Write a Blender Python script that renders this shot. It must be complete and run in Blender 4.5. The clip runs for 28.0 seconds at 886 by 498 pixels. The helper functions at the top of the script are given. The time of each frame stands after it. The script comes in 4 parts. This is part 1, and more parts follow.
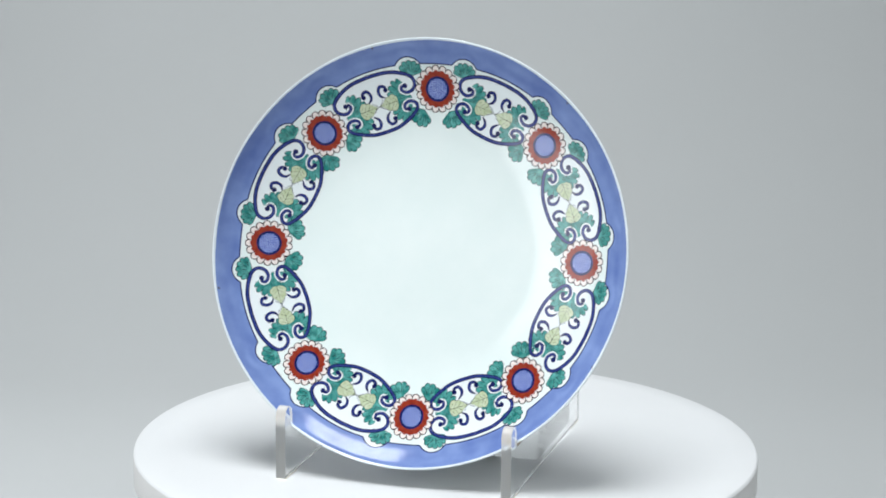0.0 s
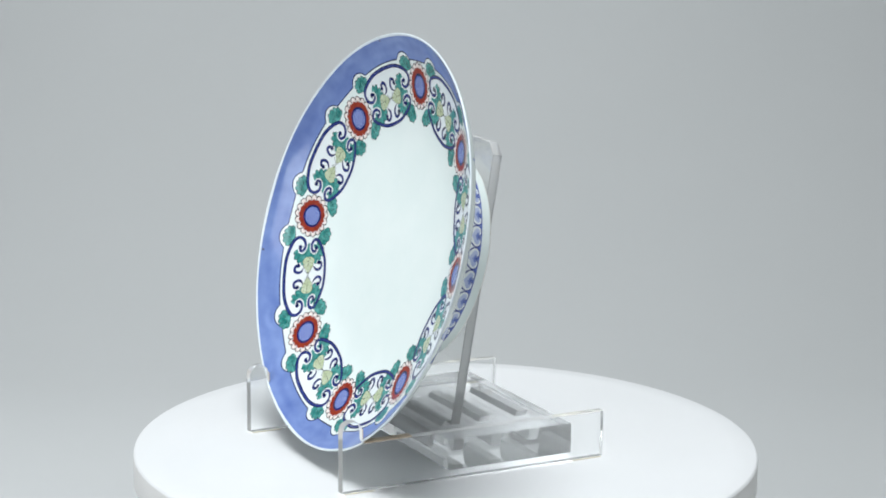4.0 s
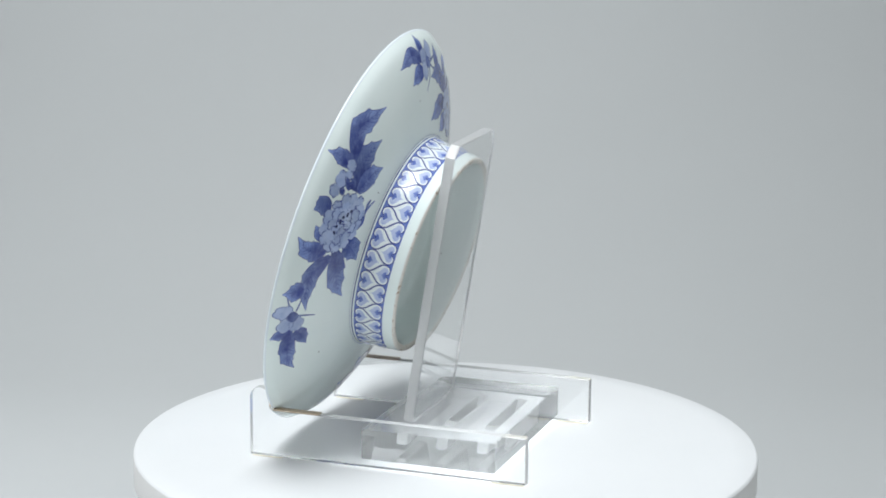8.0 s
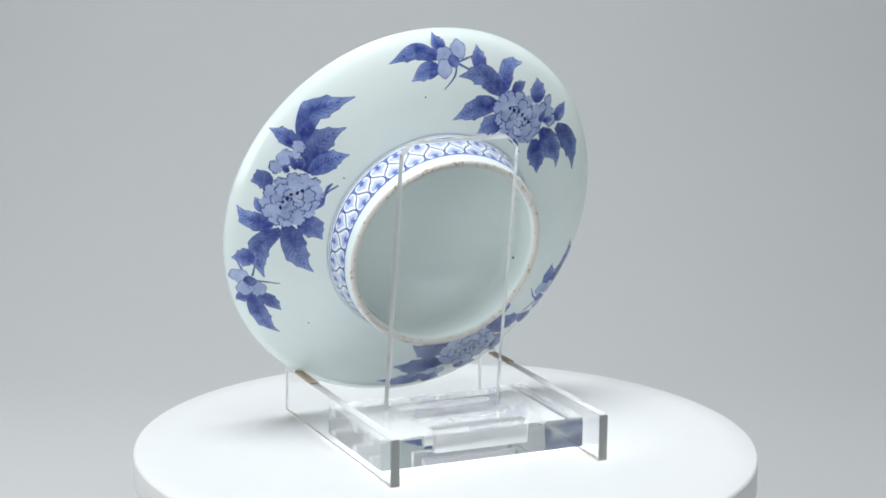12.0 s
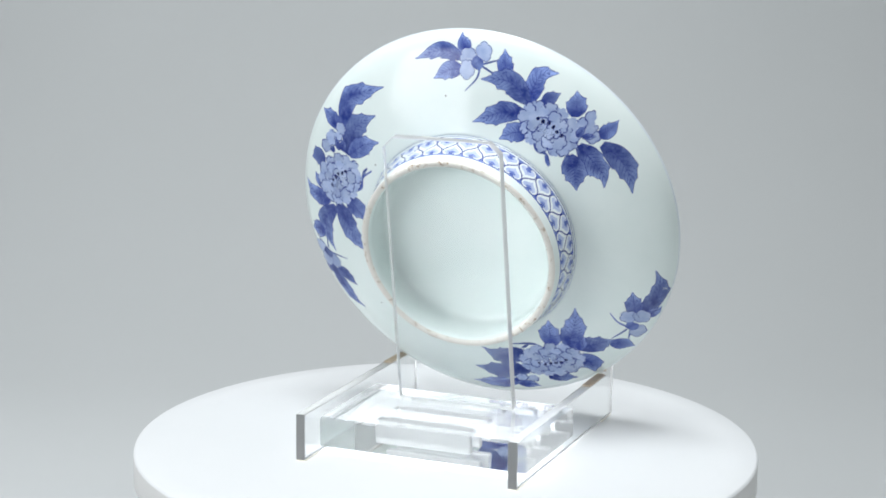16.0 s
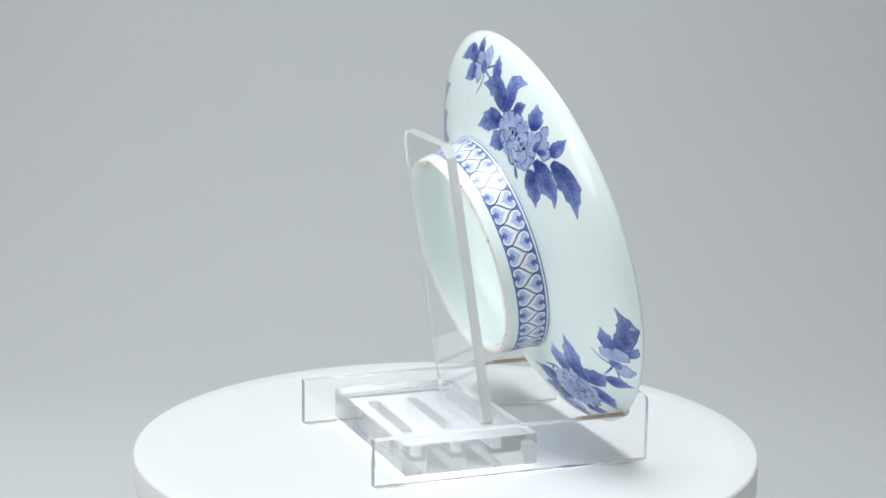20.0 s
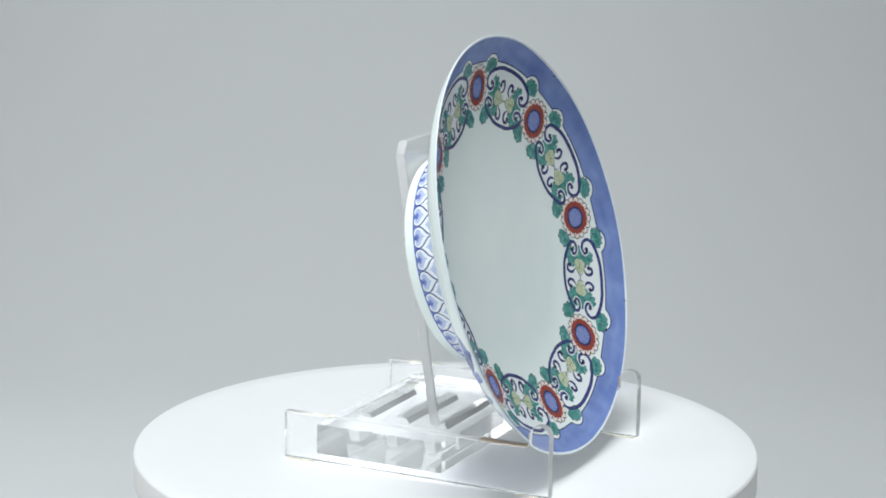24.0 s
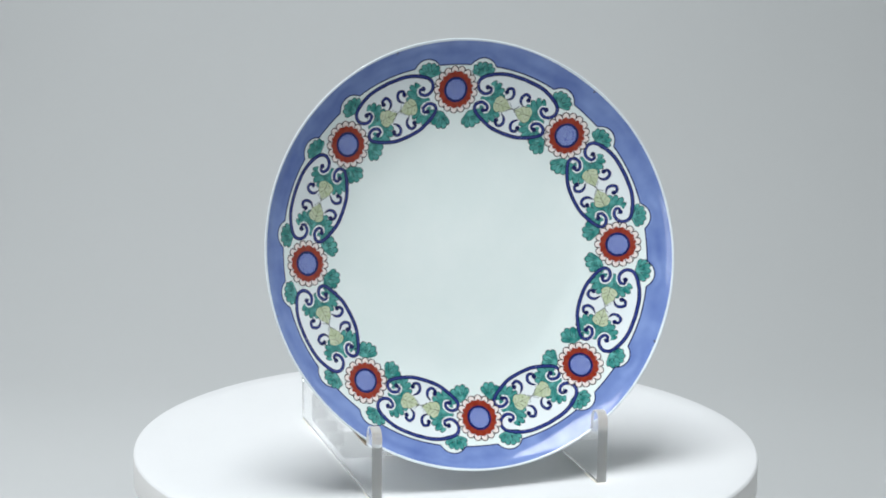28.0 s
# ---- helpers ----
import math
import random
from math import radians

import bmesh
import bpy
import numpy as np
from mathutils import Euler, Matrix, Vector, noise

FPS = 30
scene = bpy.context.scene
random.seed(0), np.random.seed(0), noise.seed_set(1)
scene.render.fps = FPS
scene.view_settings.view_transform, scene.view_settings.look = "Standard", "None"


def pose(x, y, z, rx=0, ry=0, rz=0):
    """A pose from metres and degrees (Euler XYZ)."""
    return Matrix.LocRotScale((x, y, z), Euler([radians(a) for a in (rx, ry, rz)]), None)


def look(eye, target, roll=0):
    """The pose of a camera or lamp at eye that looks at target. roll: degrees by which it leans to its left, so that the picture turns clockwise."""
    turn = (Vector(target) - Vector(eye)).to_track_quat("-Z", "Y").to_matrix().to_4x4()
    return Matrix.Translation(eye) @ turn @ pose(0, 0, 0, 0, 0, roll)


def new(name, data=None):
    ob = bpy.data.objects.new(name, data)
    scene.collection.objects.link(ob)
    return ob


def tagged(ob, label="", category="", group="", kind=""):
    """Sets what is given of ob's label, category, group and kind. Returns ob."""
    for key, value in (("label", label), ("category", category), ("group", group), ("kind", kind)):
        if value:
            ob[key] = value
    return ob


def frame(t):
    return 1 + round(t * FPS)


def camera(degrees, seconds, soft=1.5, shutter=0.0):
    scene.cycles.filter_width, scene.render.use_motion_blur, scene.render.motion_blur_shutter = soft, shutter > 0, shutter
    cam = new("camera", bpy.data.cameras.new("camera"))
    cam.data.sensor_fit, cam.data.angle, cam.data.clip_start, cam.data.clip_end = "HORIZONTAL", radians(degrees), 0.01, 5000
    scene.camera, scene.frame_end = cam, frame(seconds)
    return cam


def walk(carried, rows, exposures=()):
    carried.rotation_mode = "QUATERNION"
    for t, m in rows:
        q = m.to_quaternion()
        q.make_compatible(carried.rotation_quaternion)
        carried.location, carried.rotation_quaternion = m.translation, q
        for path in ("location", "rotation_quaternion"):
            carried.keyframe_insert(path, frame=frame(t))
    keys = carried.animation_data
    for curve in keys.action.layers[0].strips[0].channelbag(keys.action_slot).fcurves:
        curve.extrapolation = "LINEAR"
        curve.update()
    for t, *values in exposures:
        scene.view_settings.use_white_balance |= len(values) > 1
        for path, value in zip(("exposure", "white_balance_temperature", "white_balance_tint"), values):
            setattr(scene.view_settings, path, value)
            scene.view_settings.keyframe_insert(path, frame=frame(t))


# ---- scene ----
cam = camera(21.903, 28.0, soft=1.85)
EYE = Vector((0.0, -1.0774, 0.3316))
AIM = EYE + Vector((-0.0022, 1.0, -0.21775))
CAM_AT = look(EYE, AIM, 0.613)
walk(cam, [(0.0, CAM_AT), (28.0, CAM_AT)])


def turn_at(t):
    """Heading of the turntable in degrees; it slows and quickens a little on the way."""
    u = (t - 14.0) / 14.0
    return math.degrees(-0.2539 - 0.2040 * t - 0.0117 * u * u - 0.0030 * (u ** 3 - u))


# ------------------------------------------------------------ light
world = bpy.data.worlds.new("studio_world")
scene.world = world
world.use_nodes = True
world.node_tree.nodes["Background"].inputs[0].default_value = (0.9, 0.95, 1.0, 1)
world.node_tree.nodes["Background"].inputs[1].default_value = 0.05


def softbox(name, at, target, w, h, watts, colour=(1.0, 0.98, 0.95)):
    d = bpy.data.lights.new(name, "AREA")
    d.shape, d.size, d.size_y, d.energy, d.color = "RECTANGLE", w, h, watts, colour
    ob = new(name, d)
    ob.matrix_world = look(at, target)
    return ob


COOL = (0.968, 1.0, 1.03)
softbox("softbox_key", (-1.22, -0.87, 0.32), (0, 0, 0.1), 0.72, 0.80, 7.3, COOL)
softbox("softbox_top", (-0.12, -0.22, 1.35), (-0.03, 0.02, 0.0), 0.66, 0.62, 16.8, COOL)
scene.view_settings.exposure = 0.19


# ------------------------------------------------------------ materials
def mat(name, colour, rough=0.5, metal=0.0, second=None, scale=60.0, mix=0.5, bump=0.0, bump_scale=200.0,
        coat=0.0, stretch=(1, 1, 1), spec=0.5, fine=None, ramp=None, vary=0.0, wash=0.0):
    m = bpy.data.materials.new(name)
    m.use_nodes = True
    nt = m.node_tree
    b = nt.nodes["Principled BSDF"]
    b.inputs["Roughness"].default_value = rough
    b.inputs["Metallic"].default_value = metal
    b.inputs["Coat Weight"].default_value = coat
    b.inputs["Coat Roughness"].default_value = 0.04
    b.inputs["Specular IOR Level"].default_value = spec
    b.inputs["Base Color"].default_value = (*colour, 1)
    tc = nt.nodes.new("ShaderNodeTexCoord")
    mp = nt.nodes.new("ShaderNodeMapping")
    mp.inputs["Scale"].default_value = stretch
    nt.links.new(tc.outputs["Object"], mp.inputs["Vector"])
    if second is not None:
        n = nt.nodes.new("ShaderNodeTexNoise")
        n.inputs["Scale"].default_value = scale
        n.inputs["Detail"].default_value = 4
        n.inputs["Roughness"].default_value = 0.6
        nt.links.new(mp.outputs["Vector"], n.inputs["Vector"])
        r = nt.nodes.new("ShaderNodeValToRGB")
        r.color_ramp.elements[0].position = 0.5 - 0.28 * (1 - mix)
        r.color_ramp.elements[1].position = 0.5 + 0.28
        if ramp:
            r.color_ramp.elements[0].position, r.color_ramp.elements[1].position = ramp
        r.color_ramp.elements[0].color = (*colour, 1)
        r.color_ramp.elements[1].color = (*second, 1)
        out = n.outputs["Fac"]
        if wash:
            # pigment thins along the brush stroke
            at = nt.nodes.new("ShaderNodeAttribute")
            at.attribute_name = "wash"
            ma = nt.nodes.new("ShaderNodeMath")
            ma.operation = "MULTIPLY_ADD"
            ma.inputs[1].default_value = wash
            nt.links.new(at.outputs["Fac"], ma.inputs[0])
            nt.links.new(out, ma.inputs[2])
            out = ma.outputs[0]
        nt.links.new(out, r.inputs["Fac"])
        out = r.outputs["Color"]
        if fine is not None:
            n3 = nt.nodes.new("ShaderNodeTexNoise")
            n3.inputs["Scale"].default_value = fine
            n3.inputs["Detail"].default_value = 3
            nt.links.new(tc.outputs["Object"], n3.inputs["Vector"])
            r3 = nt.nodes.new("ShaderNodeValToRGB")
            r3.color_ramp.elements[0].position, r3.color_ramp.elements[1].position = 0.3, 0.7
            r3.color_ramp.elements[0].color, r3.color_ramp.elements[1].color = (0.82, 0.84, 0.88, 1), (1.1, 1.08, 1.05, 1)
            mx = nt.nodes.new("ShaderNodeMix")
            mx.data_type, mx.blend_type = "RGBA", "MULTIPLY"
            mx.inputs[0].default_value = 1.0
            nt.links.new(out, mx.inputs[6])
            nt.links.new(r3.outputs["Color"], mx.inputs[7])
            out = mx.outputs[2]
        if vary:
            info = nt.nodes.new("ShaderNodeObjectInfo")
            rr = nt.nodes.new("ShaderNodeMapRange")
            rr.inputs[3].default_value, rr.inputs[4].default_value = 1.0 - vary, 1.0 + vary
            nt.links.new(info.outputs["Random"], rr.inputs[0])
            hs = nt.nodes.new("ShaderNodeHueSaturation")
            nt.links.new(rr.outputs[0], hs.inputs["Value"])
            nt.links.new(out, hs.inputs["Color"])
            out = hs.outputs["Color"]
        nt.links.new(out, b.inputs["Base Color"])
    if bump:
        n2 = nt.nodes.new("ShaderNodeTexNoise")
        n2.inputs["Scale"].default_value = bump_scale
        n2.inputs["Detail"].default_value = 3
        nt.links.new(tc.outputs["Object"], n2.inputs["Vector"])
        bp = nt.nodes.new("ShaderNodeBump")
        bp.inputs["Strength"].default_value = bump
        bp.inputs["Distance"].default_value = 0.001
        nt.links.new(n2.outputs["Fac"], bp.inputs["Height"])
        nt.links.new(bp.outputs["Normal"], b.inputs["Normal"])
    return m


GLOSS = dict(rough=0.13, coat=0.0, spec=0.42)
LIP_GLAZE = mat("lip_glaze", (0.68, 0.75, 0.80), second=(0.76, 0.83, 0.845), scale=90, bump=0.05, bump_scale=120, **GLOSS)
PORCELAIN = mat("glazed_porcelain", (0.745, 0.83, 0.81), second=(0.79, 0.86, 0.84), scale=35, bump=0.55, bump_scale=17, **GLOSS)
RIM_BLUE = mat("cobalt_wash", (0.112, 0.176, 0.44), second=(0.222, 0.318, 0.605), scale=45, ramp=(0.22, 0.85), wash=0.27, fine=150, bump=0.03, bump_scale=60, **GLOSS)
NAVY = mat("cobalt_line", (0.004, 0.006, 0.055), second=(0.014, 0.02, 0.12), scale=300, **GLOSS)
COBALT = mat("cobalt_leaf", (0.016, 0.038, 0.235), second=(0.27, 0.37, 0.70), scale=190, fine=420, vary=0.22, wash=0.62, ramp=(0.32, 0.96), **GLOSS)
COBALT_DARK = mat("cobalt_vein", (0.022, 0.036, 0.21), second=(0.05, 0.075, 0.30), scale=300, **GLOSS)
COBALT_PALE = mat("cobalt_petal", (0.29, 0.37, 0.60), second=(0.47, 0.55, 0.73), scale=160, vary=0.1, **GLOSS)
MID_BLUE = mat("cobalt_core", (0.020, 0.034, 0.19), second=(0.045, 0.068, 0.28), scale=300, **GLOSS)
CENTRE_BLUE = mat("flower_centre_blue", (0.022, 0.040, 0.25), second=(0.048, 0.085, 0.38), scale=350, **GLOSS)
HATCH = mat("centre_hatching", (0.38, 0.46, 0.75), second=(0.26, 0.34, 0.66), scale=400, **GLOSS)
RED = mat("iron_red_enamel", (0.235, 0.022, 0.010), second=(0.36, 0.050, 0.022), scale=420, fine=900, **GLOSS)
PETAL = mat("petal_pink_white", (0.78, 0.70, 0.66), second=(0.83, 0.78, 0.75), scale=300, **GLOSS)
GREEN = mat("green_enamel", (0.012, 0.19, 0.17), second=(0.16, 0.51, 0.46), scale=330, fine=1000, rough=0.12)
YELLOW = mat("yellow_green_enamel", (0.46, 0.54, 0.33), second=(0.60, 0.66, 0.50), scale=330, rough=0.14)
INK = mat("black_enamel_line", (0.012, 0.022, 0.03), rough=0.2)
BROWN_LINE = mat("brown_outline", (0.045, 0.016, 0.016), rough=0.2)
HEART = mat("heart_wash", (0.36, 0.44, 0.68), second=(0.54, 0.60, 0.77), scale=220, **GLOSS)
HEART_DEEP = mat("heart_deep_wash", (0.10, 0.15, 0.46), second=(0.20, 0.27, 0.58), scale=300, **GLOSS)
WHITE_SLIP = mat("white_glaze", (0.76, 0.82, 0.83), second=(0.80, 0.85, 0.86), scale=60, **GLOSS)
CLAY = mat("unglazed_foot_rim", (0.70, 0.68, 0.63), second=(0.30, 0.20, 0.11), scale=420, ramp=(0.575, 0.70), rough=0.7, bump=0.3, bump_scale=900)
SPECK = mat("iron_speck", (0.05, 0.04, 0.035), rough=0.3)
TABLE_WHITE = mat("turntable_white", (0.74, 0.758, 0.763), second=(0.77, 0.783, 0.788), scale=9, rough=0.42, bump=0.02, bump_scale=700)
EDGE_WHITE = mat("turntable_edge", (0.74, 0.735, 0.72), second=(0.80, 0.79, 0.78), scale=20, rough=0.5)
DARK = mat("turntable_base_dark", (0.05, 0.035, 0.03), second=(0.08, 0.06, 0.05), scale=30, rough=0.45)
PAPER = mat("backdrop_paper", (0.496, 0.514, 0.514), second=(0.507, 0.524, 0.524), scale=3, rough=0.9, bump=0.05, bump_scale=300)
# near-white, so that the added room throws back more fill
ROOM = mat("studio_wall_paint", (0.84, 0.85, 0.85), second=(0.87, 0.87, 0.87), scale=2, rough=0.9)
PAD = mat("tan_adhesive_pad", (0.44, 0.34, 0.24), second=(0.56, 0.46, 0.34), scale=220, rough=0.55)
PAD_PALE = mat("yellowed_adhesive_pad", (0.66, 0.62, 0.48), second=(0.74, 0.71, 0.6), scale=220, rough=0.45)


def acrylic(name, tint):
    m = bpy.data.materials.new(name)
    m.use_nodes = True
    b = m.node_tree.nodes["Principled BSDF"]
    b.inputs["Base Color"].default_value = (*tint, 1)
    b.inputs["Transmission Weight"].default_value = 1.0
    b.inputs["IOR"].default_value = 1.49
    b.inputs["Roughness"].default_value = 0.0
    return m


ACRYLIC = acrylic("clear_acrylic", (0.958, 0.968, 0.968))


THICK_ACRYLIC = acrylic("thick_clear_acrylic", (0.96, 0.968, 0.97))


# Darker tint stands in for the shade that the shadowless block doesn't cast.
BLOCK_UNDER_SHADE = acrylic("block_under_shade", (0.68, 0.69, 0.695))


def frosted(name, colour, through_share, grain):
    """Sawn or milled acrylic: light spreads in the rough face and shines through it."""
    m = mat(name, colour, rough=0.3, second=tuple(c * 0.92 for c in colour), scale=grain, stretch=(1, 1, 0.25))
    nt = m.node_tree
    tl = nt.nodes.new("ShaderNodeBsdfTranslucent")
    tl.inputs["Color"].default_value = (*colour, 1)
    mx = nt.nodes.new("ShaderNodeMixShader")
    mx.inputs[0].default_value = through_share
    out = nt.nodes["Material Output"]
    nt.links.new(nt.nodes["Principled BSDF"].outputs[0], mx.inputs[1])
    nt.links.new(tl.outputs[0], mx.inputs[2])
    nt.links.new(mx.outputs[0], out.inputs[0])
    return m


def satin(name, colour, clear_share, through_share=0.4):
    """Part of the light is scattered at the face, the rest looks into the clear sheet."""
    m = frosted(name, colour, through_share, 160)
    nt = m.node_tree
    clear = nt.nodes.new("ShaderNodeBsdfGlass")
    clear.inputs["IOR"].default_value = 1.49
    blend = nt.nodes.new("ShaderNodeMixShader")
    blend.inputs[0].default_value = clear_share
    nt.links.new(nt.nodes["Mix Shader"].outputs[0], blend.inputs[1])
    nt.links.new(clear.outputs[0], blend.inputs[2])
    nt.links.new(blend.outputs[0], nt.nodes["Material Output"].inputs[0])
    return m


SHEET_EDGE = satin("sawn_sheet_edge", (0.97, 0.98, 0.98), 0.42, 0.5)
RAIL_EDGE = satin("rail_top_edge", (0.96, 0.97, 0.955), 0.55, 0.5)
RAIL_END = satin("polished_rail_end", (0.93, 0.95, 0.95), 0.66, 0.5)
BLOCK_SIDE = satin("block_side_face", (0.90, 0.915, 0.915), 0.86, 0.6)
MILLED = satin("milled_acrylic_slot", (0.80, 0.82, 0.82), 0.5)


def sawn_edges(ob, axis, facing=None, finish=SHEET_EDGE):
    """Give the narrow faces of a sheet the satin look of a sawn edge; axis: the sheet's thickness; facing: those along one axis only."""
    ob.data.materials.append(finish)
    for f in ob.data.polygons:
        if abs(f.normal[axis]) < 0.9 and (facing is None or abs(f.normal[facing]) > 0.6):
            f.material_index = 1


# ------------------------------------------------------------ mesh helpers
def link_mesh(name, verts, faces, material, parent=None, label="", smooth=True, basis=None):
    me = bpy.data.meshes.new(name)
    me.from_pydata([tuple(v) for v in verts], [], [tuple(f) for f in faces])
    me.materials.append(material)
    if smooth:
        me.polygons.foreach_set("use_smooth", [True] * len(me.polygons))
    me.update()
    return place(name, me, parent, label, basis)


def place(name, me, parent=None, label="", basis=None):
    ob = new(name, me)
    if parent is not None:
        ob.parent = parent
    if basis is not None:
        ob.matrix_basis = basis
    if label:
        ob["label"] = label
    return ob


def part(name, bm, material, parent, label="", smooth=False, basis=None):
    me = bpy.data.meshes.new(name)
    bmesh.ops.recalc_face_normals(bm, faces=bm.faces)
    bm.to_mesh(me)
    bm.free()
    me.materials.append(material)
    if smooth:
        me.polygons.foreach_set("use_smooth", [True] * len(me.polygons))
    return place(name, me, parent, label, basis)


def thing(name, label, category, kind="", group=""):
    return tagged(new(name), label, category, group, kind)


def box_bm(x0, x1, y0, y1, z0, z1, bevel=0.0):
    bm = bmesh.new()
    bmesh.ops.create_cube(bm, size=1.0)
    for v in bm.verts:
        v.co = Vector(((x0 + x1) / 2 + v.co.x * (x1 - x0), (y0 + y1) / 2 + v.co.y * (y1 - y0), (z0 + z1) / 2 + v.co.z * (z1 - z0)))
    if bevel:
        bmesh.ops.bevel(bm, geom=bm.edges[:], offset=bevel, segments=2, affect="EDGES", profile=0.5)
    return bm


def lathe(profile, segments):
    """Vertices and faces of a turned shape round z; profile of (r, z), a zero radius closes it."""
    verts, faces, rows = [], [], []
    for r, z in profile:
        if r < 1e-9:
            rows.append([len(verts)] * segments)
            verts.append((0, 0, z))
        else:
            rows.append(list(range(len(verts), len(verts) + segments)))
            verts += [(r * math.cos(2 * math.pi * k / segments), r * math.sin(2 * math.pi * k / segments), z) for k in range(segments)]
    for a, b in zip(rows, rows[1:]):
        for k in range(segments):
            f = [a[k], a[(k + 1) % segments], b[(k + 1) % segments], b[k]]
            f = list(dict.fromkeys(f))
            if len(f) > 2:
                faces.append(f)
    return verts, faces


def spline(points, steps):
    """Catmull-Rom curve through the points."""
    P = [np.array(q, float) for q in points]
    P = [2 * P[0] - P[1]] + P + [2 * P[-1] - P[-2]]
    out = []
    for a, b, c, d in zip(P, P[1:], P[2:], P[3:]):
        for k in range(steps):
            u = k / steps
            out.append(0.5 * ((2 * b) + (c - a) * u + (2 * a - 5 * b + 4 * c - d) * u * u + (3 * b - a - 3 * c + d) * u ** 3))
    out.append(P[-2])
    return np.array(out)


# ------------------------------------------------------------ the dish's surface
FRONT = spline([(0, -19.2), (16, -19.15), (30, -19.0), (45, -18.4), (55, -17.6), (65, -15.7), (75.9, -12.9), (85, -9.5), (92, -6.1), (96.5, -3.0), (99.2, -0.4)], 8)
BACK = spline([(54.7, -22.4), (61, -20.4), (68, -18.1), (75.9, -15.4), (85, -11.6), (92, -8.0), (96.5, -4.9), (99.6, -1.3)], 8)
FOOT = spline([(53.4, -22.2), (52.5, -27.0), (51.8, -33.0), (50.7, -39.5), (50.3, -42.2)], 6)


def front_z(r):
    return np.interp(r, FRONT[:, 0], FRONT[:, 1])


def back_z(r):
    return np.interp(r, BACK[:, 0], BACK[:, 1])


def on_front(p, lift):
    return (p[0] / 1e3, p[1] / 1e3, (front_z(math.hypot(p[0], p[1])) + lift) / 1e3)


def on_back(p, lift):
    return (p[0] / 1e3, p[1] / 1e3, (back_z(math.hypot(p[0], p[1])) - lift) / 1e3)


def on_foot(p, lift):
    """p: millimetres along the foot's girth and height along the dish's axis."""
    r = np.interp(-p[1], -FOOT[:, 1], FOOT[:, 0]) + lift
    a = p[0] / 52.8
    return (r * math.sin(a) / 1e3, r * math.cos(a) / 1e3, p[1] / 1e3)


def pol(deg, r):
    """Degrees clockwise from the top, seen from the front, and millimetres, to the dish's plane."""
    return np.array((r * math.sin(radians(deg)), r * math.cos(radians(deg))))


class Sheet:
    """A thin layer of paint: flat shapes in millimetres, laid on the glaze."""

    def __init__(self):
        self.v, self.f, self.wash = [], [], None

    def blob(self, outline, centre=None, rings=3):
        """A filled shape, seen whole from its centre; long edges are split so that it follows the glaze."""
        o = np.array(outline, float)
        c = o.mean(0) if centre is None else np.array(centre, float)
        dense = []
        for a, b in zip(o, np.roll(o, -1, 0)):
            k = max(1, int(math.ceil(math.hypot(*(b - a)) / 1.1)))
            dense += [a + (b - a) * i / k for i in range(k)]
        o = np.array(dense)
        rings = max(rings, int(math.ceil(np.hypot(*(o - c).T).max() / 1.4)))
        n, base = len(o), len(self.v)
        self.v.append(tuple(c))
        for k in range(1, rings + 1):
            self.v += [tuple(c + (q - c) * k / rings) for q in o]
        for i in range(n):
            j = (i + 1) % n
            self.f.append((base, base + 1 + i, base + 1 + j))
            for k in range(rings - 1):
                a = base + 1 + k * n
                self.f.append((a + i, a + n + i, a + n + j, a + j))
        return self

    def stroke(self, line, width):
        """A brush line; width is one number or one for each end and the middle (start, middle, end)."""
        L = np.array(line, float)
        n = len(L)
        t = np.gradient(L, axis=0)
        t /= np.maximum(np.hypot(t[:, 0], t[:, 1]), 1e-9)[:, None]
        nor = np.stack([-t[:, 1], t[:, 0]], 1)
        w = np.full(n, width) if np.isscalar(width) else np.interp(np.linspace(0, 1, n), np.linspace(0, 1, len(width)), width)
        base = len(self.v)
        for k in range(n):
            self.v += [tuple(L[k] - nor[k] * w[k] / 2), tuple(L[k] + nor[k] * w[k] / 2)]
        for k in range(n - 1):
            a = base + 2 * k
            self.f.append((a, a + 1, a + 3, a + 2))
        return self

    def between(self, inner, outer, rows=6):
        base, n = len(self.v), len(inner)
        for k in range(rows + 1):
            self.v += [tuple(a + (b - a) * k / rows) for a, b in zip(np.array(inner), np.array(outer))]
        for k in range(rows):
            for i in range(n - 1):
                a = base + k * n + i
                self.f.append((a, a + 1, a + n + 1, a + n))
        return self

    def mesh(self, name, material, lift, lay):
        me = bpy.data.meshes.new(name)
        V = [lay(p, lift) for p in self.v]
        sign = 1 if lay is on_front else -1
        F = []
        for f in self.f:
            a, b, c = (self.v[f[0]], self.v[f[1]], self.v[f[2]])
            area = (b[0] - a[0]) * (c[1] - a[1]) - (b[1] - a[1]) * (c[0] - a[0])
            if lay is on_foot:
                area = area * -1
            F.append(tuple(f) if area * sign > 0 else tuple(reversed(f)))
        me.from_pydata(V, [], F)
        if self.wash is not None:
            me.attributes.new("wash", "FLOAT", "POINT").data.foreach_set("value", self.wash)
        me.materials.append(material)
        me.polygons.foreach_set("use_smooth", [True] * len(me.polygons))
        me.update()
        return me


def scalloped(c, rx, ry, lobes, depth, turn=0.0, n=96, sharp=1.0, phase=0.0):
    a = np.linspace(0, 2 * np.pi, n, endpoint=False)
    k = 1 - depth * (1 - np.abs(np.sin(lobes * a / 2 + phase)) ** sharp)
    x, y = rx * k * np.cos(a), ry * k * np.sin(a)
    ct, st = math.cos(radians(turn)), math.sin(radians(turn))
    return np.stack([c[0] + ct * x - st * y, c[1] + st * x + ct * y], 1)


